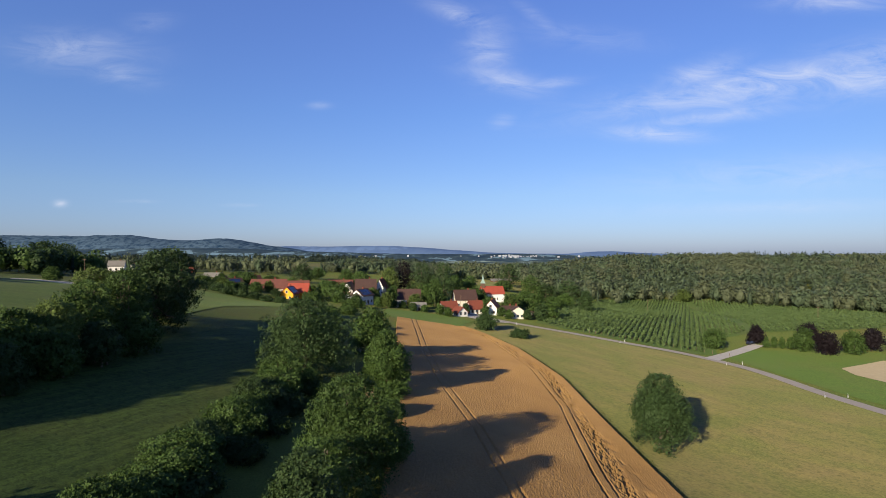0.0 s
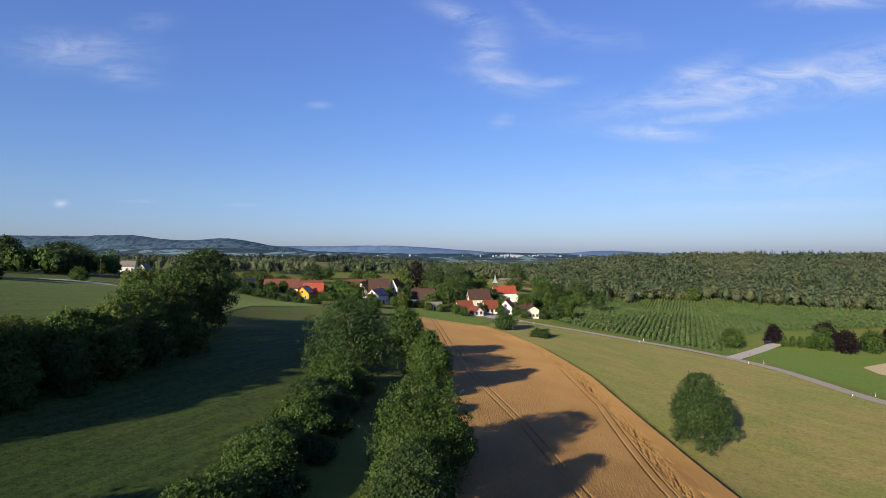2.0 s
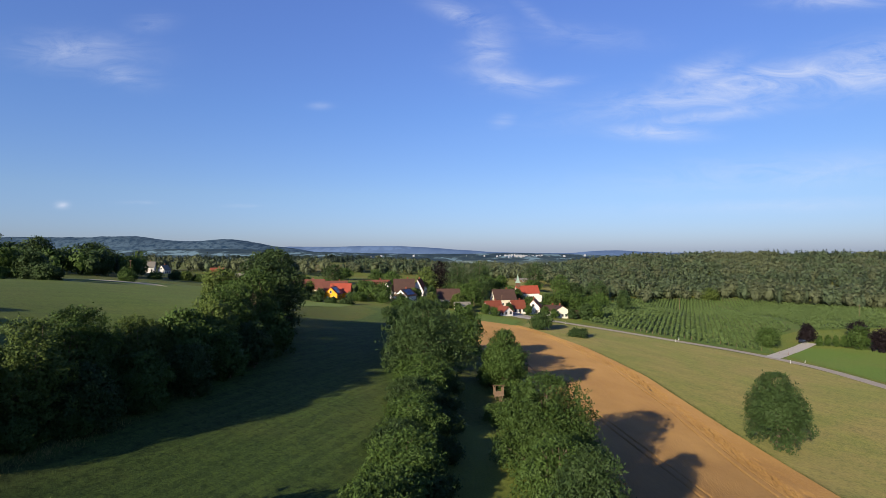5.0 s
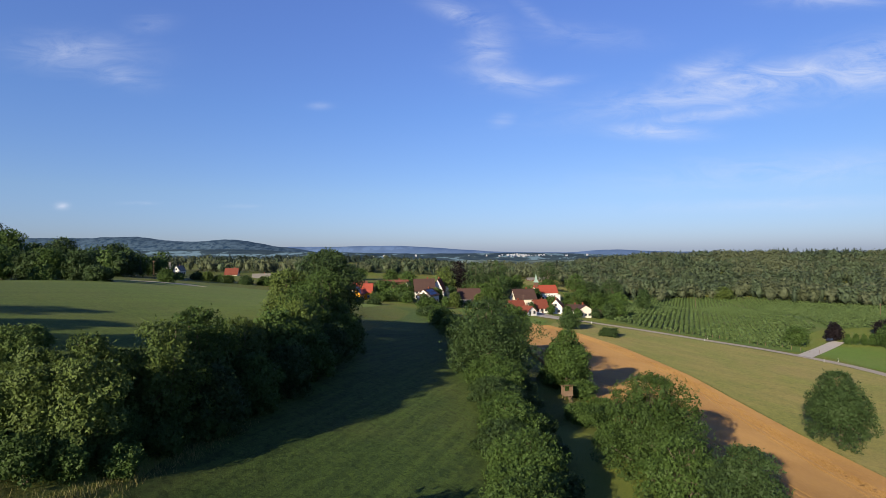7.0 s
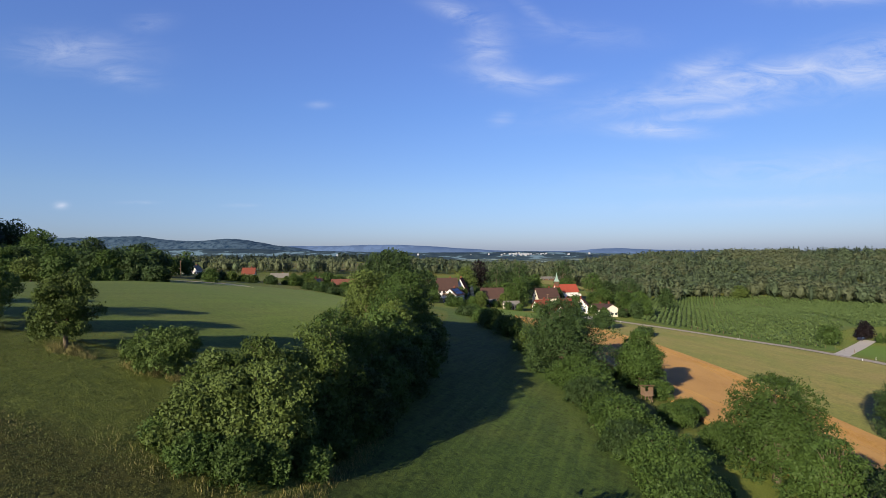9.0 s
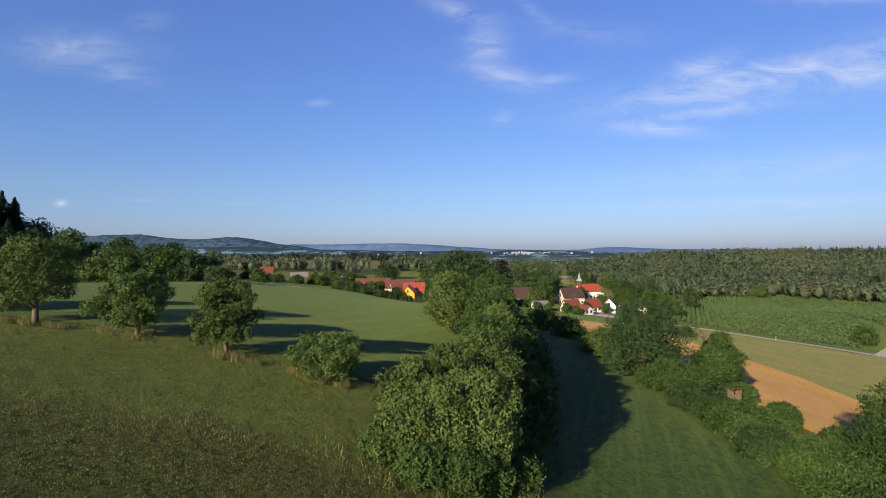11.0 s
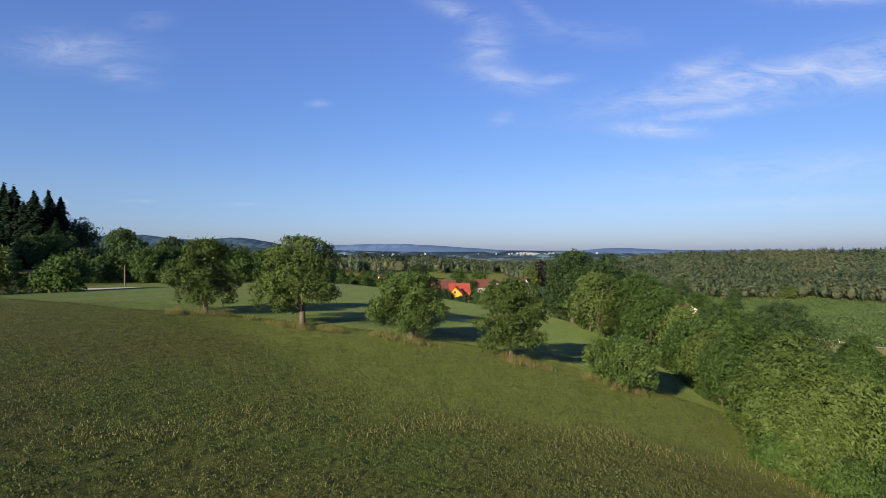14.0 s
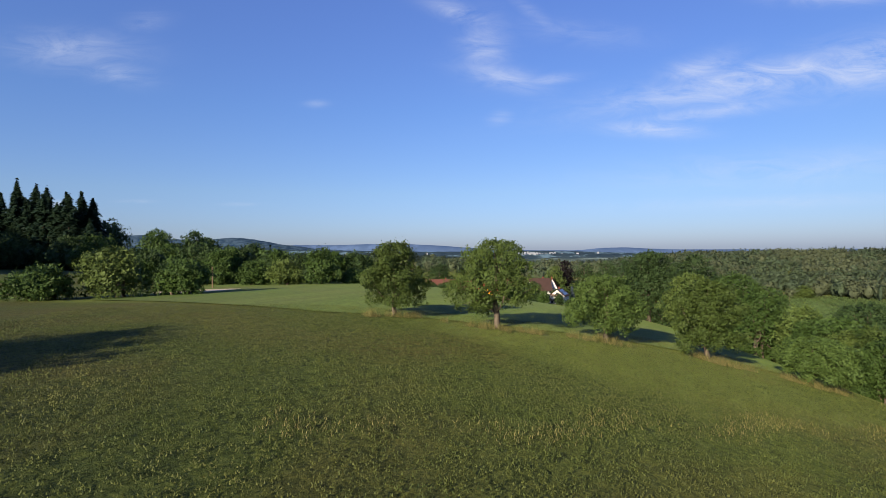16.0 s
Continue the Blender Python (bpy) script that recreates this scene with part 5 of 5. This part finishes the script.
def raised_hide(x, y, turn):
    """A wooden hunting hide on stilts."""
    UP = 1.2
    root = new("raised_hide")
    root.matrix_world = pose(x, y, hz(x, y), 0, 0, turn) @ Matrix.Diagonal((0.68, 0.68, 0.78, 1.0))
    for sx in (-1, 1):
        for sy in (-1, 1):
            part("stilt", [beam((sx * 1.0, sy * 1.0, -0.3), (sx * 0.85, sy * 0.85, UP), 0.09)], TIMBER, root)
    part("platform", [box((-1.2, -1.2, UP - 0.1), (1.2, 1.2, UP + 0.02))], TIMBER, root)
    for i in range(9):
        a = -1.1 + i * 0.245
        low = 1.0 if i % 2 else 1.1
        part("board", [box((a, -1.12, UP + 0.02), (a + 0.22, -1.08, UP + 0.02 + low))], TIMBER, root)
        part("board", [box((-1.12, a, UP + 0.02), (-1.08, a + 0.22, UP + 1.8))], TIMBER, root)
        part("board", [box((1.08, a, UP + 0.02), (1.12, a + 0.22, UP + 1.8))], TIMBER, root)
    for sx in (-1, 1):
        for sy in (-1, 1):
            part("corner_post", [beam((sx * 1.08, sy * 1.08, UP), (sx * 1.08, sy * 1.08, UP + 2.1 - 0.2 * sy), 0.07)], TIMBER, root)
    part("roof", [([(-1.4, -1.5, UP + 2.45), (1.4, -1.5, UP + 2.45), (1.4, 1.5, UP + 1.85), (-1.4, 1.5, UP + 1.85), (-1.4, -1.5, UP + 2.35), (1.4, -1.5, UP + 2.35), (1.4, 1.5, UP + 1.75), (-1.4, 1.5, UP + 1.75)],
                  [(0, 1, 2, 3), (4, 7, 6, 5), (0, 4, 5, 1), (1, 5, 6, 2), (2, 6, 7, 3), (3, 7, 4, 0)])], DARK_WOOD, root)
    part("ladder", [beam((-0.3, -2.4, 0), (-0.3, -1.2, UP), 0.05), beam((0.3, -2.4, 0), (0.3, -1.2, UP), 0.05)] + [beam((-0.3, -2.4 + 0.13 * i, 0.12 * i * UP), (0.3, -2.4 + 0.13 * i, 0.12 * i * UP), 0.03) for i in range(1, 9)], TIMBER, root)
    return tagged(root, "weathered wooden raised hide on stilts among shrubs", "hunting hide")


raised_hide(-12.8, 92.5, 8)


def road_post(x, y, turn):
    root = new("road_post")
    root.matrix_world = pose(x, y, hz(x, y) + 0.1, 0, 0, turn)
    part("post", [([(-0.08, -0.06, -0.2), (0.08, -0.06, -0.2), (0.0, 0.08, -0.2), (-0.08, -0.06, 1.0), (0.08, -0.06, 1.0), (0.0, 0.08, 1.05)], [(0, 1, 4, 3), (1, 2, 5, 4), (2, 0, 3, 5), (3, 4, 5)])], POST_WHITE, root)
    part("band", [box((-0.085, -0.07, 0.68), (0.085, 0.02, 0.9))], POST_BLACK, root, "black reflector band")
    return tagged(root, "white roadside marker post with black band", "marker post", "road marker posts")


for x, y in [(108.0, 149.5), (115.3, 150.5), (102.0, 190), (109.3, 193), (73.2, 218.5), (77, 224), (34.5, 247.5), (119.5, 112), (112.6, 110)]:
    road_post(x, y, 15)


def parked_car(x, y, turn):
    root = new("parked_car")
    root.matrix_world = pose(x, y, hz(x, y) + 0.2, 0, 0, turn)
    prof = [(-2.1, 0.35), (-2.15, 0.75), (-1.95, 0.95), (-1.45, 1.42), (0.25, 1.46), (1.0, 0.98), (1.95, 0.85), (2.15, 0.6), (2.1, 0.35)]
    n = len(prof)
    v = []
    for side, inset in ((-1, 0.0), (1, 0.0)):
        for px_, pz in prof:
            v.append((px_, side * (0.86 - (0.16 if pz > 1.2 else 0)), pz))
    f = [tuple(range(n)), tuple(range(2 * n - 1, n - 1, -1))] + [(i, (i + 1) % n, n + (i + 1) % n, n + i) for i in range(n)]
    part("body", [(v, f)], PAINT, root)
    part("windscreen", [([(0.32, -0.66, 1.42), (0.32, 0.66, 1.42), (0.98, 0.78, 1.01), (0.98, -0.78, 1.01)], [(0, 1, 2, 3)])], GLASS, root)
    for side in (-1, 1):
        part("side_window", [([(-1.35, side * 0.74, 1.36), (0.2, side * 0.74, 1.38), (0.75, side * 0.86, 1.02), (-1.6, side * 0.86, 1.0)], [(0, 1, 2, 3)])], GLASS, root)
    for wx in (-1.3, 1.3):
        for side in (-1, 1):
            wheel = part("wheel", [tube([(wx, side * 0.70, 0.32), (wx, side * 0.90, 0.32)], [0.32, 0.32], 14)], RUBBER, root)
            part("rim", [tube([(wx, side * 0.86, 0.32), (wx, side * 0.915, 0.32)], [0.2, 0.04], 10)], GREY_ROOF, wheel)
    return tagged(root, "dark saloon car parked on the gravel driveway", "car")


parked_car(136.0, 233.5, 30)


def wooden_pole(x, y, high, label="weathered wooden power pole", arm=True):
    root = new("power_pole")
    root.location = (x, y, hz(x, y))
    part("shaft", [tube([(0, 0, -0.5), (0, 0, high * 0.5), (0, 0, high)], [0.14, 0.12, 0.09])], TIMBER, root)
    if arm:
        part("crossarm", [box((-0.7, -0.06, high - 0.5), (0.7, 0.06, high - 0.38))], TIMBER, root)
    return tagged(root, label, "power pole")


wooden_pole(-149.5, 105, 4.2, "short wooden post on the hilltop", False)
wooden_pole(-182.0, 268, 9.0)
wooden_pole(-205.0, 255, 9.0)
wooden_pole(152.0, 392, 9.5)
wooden_pole(213.0, 300, 8.5)
wooden_pole(10.0, 297, 8.5)
wooden_pole(52.0, 300, 8.0)

drape("sand_patch", [(86, -150.5, -142.5), (90, -153, -140.5), (95, -154, -140), (98, -152, -143)], SAND, 0.12, "pale sandy patch at the hilltop edge", "path", 10)
drape("field_track", [(150, -123, -108), (156, -128, -104), (160, -126, -110)], SAND, 0.12, "pale dry strip across the meadow", "path", 10)
drape("yard_gravel", [(252, 26, 33), (262, 14, 30), (275, 8, 22), (285, 8, 18)], GRAVEL, 0.13, "pale gravel yard at the village edge", "path", 10)


# fence along the plantation
def fence_line():
    a, b, n = (112.0, 206.5), (64.0, 240.0), 22
    root = tagged(new("plantation_fence"), "wooden post fence along the plantation", "fence")
    for i in range(n):
        t = i / (n - 1)
        x, y = a[0] + (b[0] - a[0]) * t, a[1] + (b[1] - a[1]) * t + 3.0 * math.sin(t * math.pi)
        part("post", [tube([(x, y, hz(x, y) - 0.3), (x, y, hz(x, y) + 1.5)], [0.07, 0.06], 6)], TIMBER, root)


fence_line()


# ---- grasses ----
def blades(rng, xy, high, wide, lean=0.35):
    """Loose upright grass blades at the places xy, as narrow quads."""
    n = len(xy)
    z = hz(xy[:, 0], xy[:, 1])
    w = rng.uniform(0, 2 * np.pi, n)
    side = np.stack([np.cos(w), np.sin(w), np.zeros(n)], -1) * (wide * rng.uniform(0.5, 1.3, n))[:, None]
    h = high * rng.uniform(0.5, 1.25, n)
    tip = np.stack([rng.normal(size=n) * lean * h, rng.normal(size=n) * lean * h, h], -1)
    p = np.stack([xy[:, 0], xy[:, 1], z + 0.08], -1)
    return np.stack([p - side, p + side, p + tip], 1)


def blade_material(name, low, high):
    m, nt, b = material(name, 0.7, 0.2)
    geo = nt.nodes.new("ShaderNodeNewGeometry")
    c = ramp_of(nt, geo.outputs["Random Per Island"], (0.0, low), (1.0, high))
    broad = noise_at(nt, 0.12, 4, 0.6)
    c = mixed(nt, ramp_of(nt, broad, (0.42, (0, 0, 0)), (0.70, (0.6, 0.6, 0.6))), c, mixed(nt, 0.35, c, (0.20, 0.16, 0.06)))
    nt.links.new(c, b.inputs["Base Color"])
    return m


GREEN_BLADE = blade_material("green_blades", (0.025, 0.039, 0.007), (0.077, 0.097, 0.021))
DRY_BLADE = blade_material("dry_blades", (0.072, 0.074, 0.022), (0.195, 0.175, 0.064))


def sward(name, count, x0, x1, y0, y1, keep, high, wide, mat, label, category="grass"):
    rng = np.random.default_rng(21)
    xy = np.stack([rng.uniform(x0, x1, count), rng.uniform(y0, y1, count)], -1)
    xy = xy[keep(xy[:, 0], xy[:, 1], rng)]
    return tagged(new(name, leaf_mesh(name, blades(rng, xy, high, wide), mat)), label, category, kind="stuff")


def clumpy(x, y, rng):
    c = np.sin(x * 2.1 + 1.3 * np.sin(y * 1.7)) * np.sin(y * 2.3 + 1.1 * np.sin(x * 1.9))
    near = np.clip(1.25 - np.hypot(x + 95, y - 10) / 75, 0.15, 1)
    return rng.random(len(x)) < near * (0.55 + 0.45 * c)


sward("hill_sward", 420000, -140, -62, 8, 55, clumpy, 0.085, 0.030, GREEN_BLADE, "tufted green grass on the hill meadow")
FRUIT = np.array([(-109.3, 50.5), (-100.2, 48.7), (-90.8, 48.3), (-82.3, 47.4), (-73.8, 47.5)])


def under_trees(x, y, rng):
    t = np.random.default_rng(77)
    own = np.repeat(np.arange(len(FRUIT)), 9)
    tufts = FRUIT[own] + np.stack([t.normal(0.5, 1.5, len(own)), t.normal(-1.1, 0.6, len(own))], -1)
    d = np.min(np.hypot(x[:, None] - tufts[:, 0], y[:, None] - tufts[:, 1]) / t.uniform(0.35, 1.0, len(own)), 1)
    line = np.abs(y - np.interp(x, [-112, -100, -90, -82, -72], [50, 48, 47.6, 46.6, 46.4]) + 0.8)
    return (d < rng.random(len(x)) ** 0.5) | ((line < 0.9) & (rng.random(len(x)) < 0.002))


sward("uncut_grass", 60000, -114, -68, 44, 52, under_trees, 0.6, 0.014, DRY_BLADE, "tall dry uncut grass beneath the fruit trees")


def hedge_foot(x, y, rng):
    edge = np.interp(y, [34, 40, 46, 60, 80], [-58.5, -56.4, -55, -53.5, -51.5])
    left = np.interp(y, [30, 34, 38], [-66, -69.5, -68.5])
    a = (np.abs(x - edge) < 1.2 * rng.random(len(x)) + 0.2) & (rng.random(len(x)) < 0.5 * np.clip(1.6 - (y - 36) / 14, 0.08, 1))
    b = (y < 36.5) & (np.abs(y - np.interp(x, [-70, -66, -60, -56], [34.5, 32.3, 33, 36])) < 1.0) & (rng.random(len(x)) < 0.09)
    return a | b


sward("hedge_grass", 90000, -71, -52, 30, 82, hedge_foot, 0.45, 0.022, DRY_BLADE, "tall dry grass at the foot of the hedge")


def strip(x, y, rng):
    d = np.abs(y - np.interp(x, [-130, -105, -92, -82, -74, -66], [22, 23.5, 28, 31.5, 33.5, 33]) - 0.8 * np.sin(x * 0.7))
    return (d < 1.6 * rng.random(len(x)) ** 0.7) & (rng.random(len(x)) < 0.32 + 0.25 * np.sin(x * 0.55))


sward("dry_strip", 60000, -112, -66, 20, 37, strip, 0.19, 0.018, DRY_BLADE, "strip of dry stalks across the hill meadow")


def edge_grass(x, y, rng):
    d = x - np.interp(y, [15, 60, 104, 144, 180, 205], [36.4, 36.1, 35.8, 33.8, 27, 17.5])
    return (d > 0) & (d < 1.6 * rng.random(len(x)))


sward("field_verge", 110000, 14, 40, 40, 205, edge_grass, 0.5, 0.03, GREEN_BLADE, "rough green verge along the grain field")
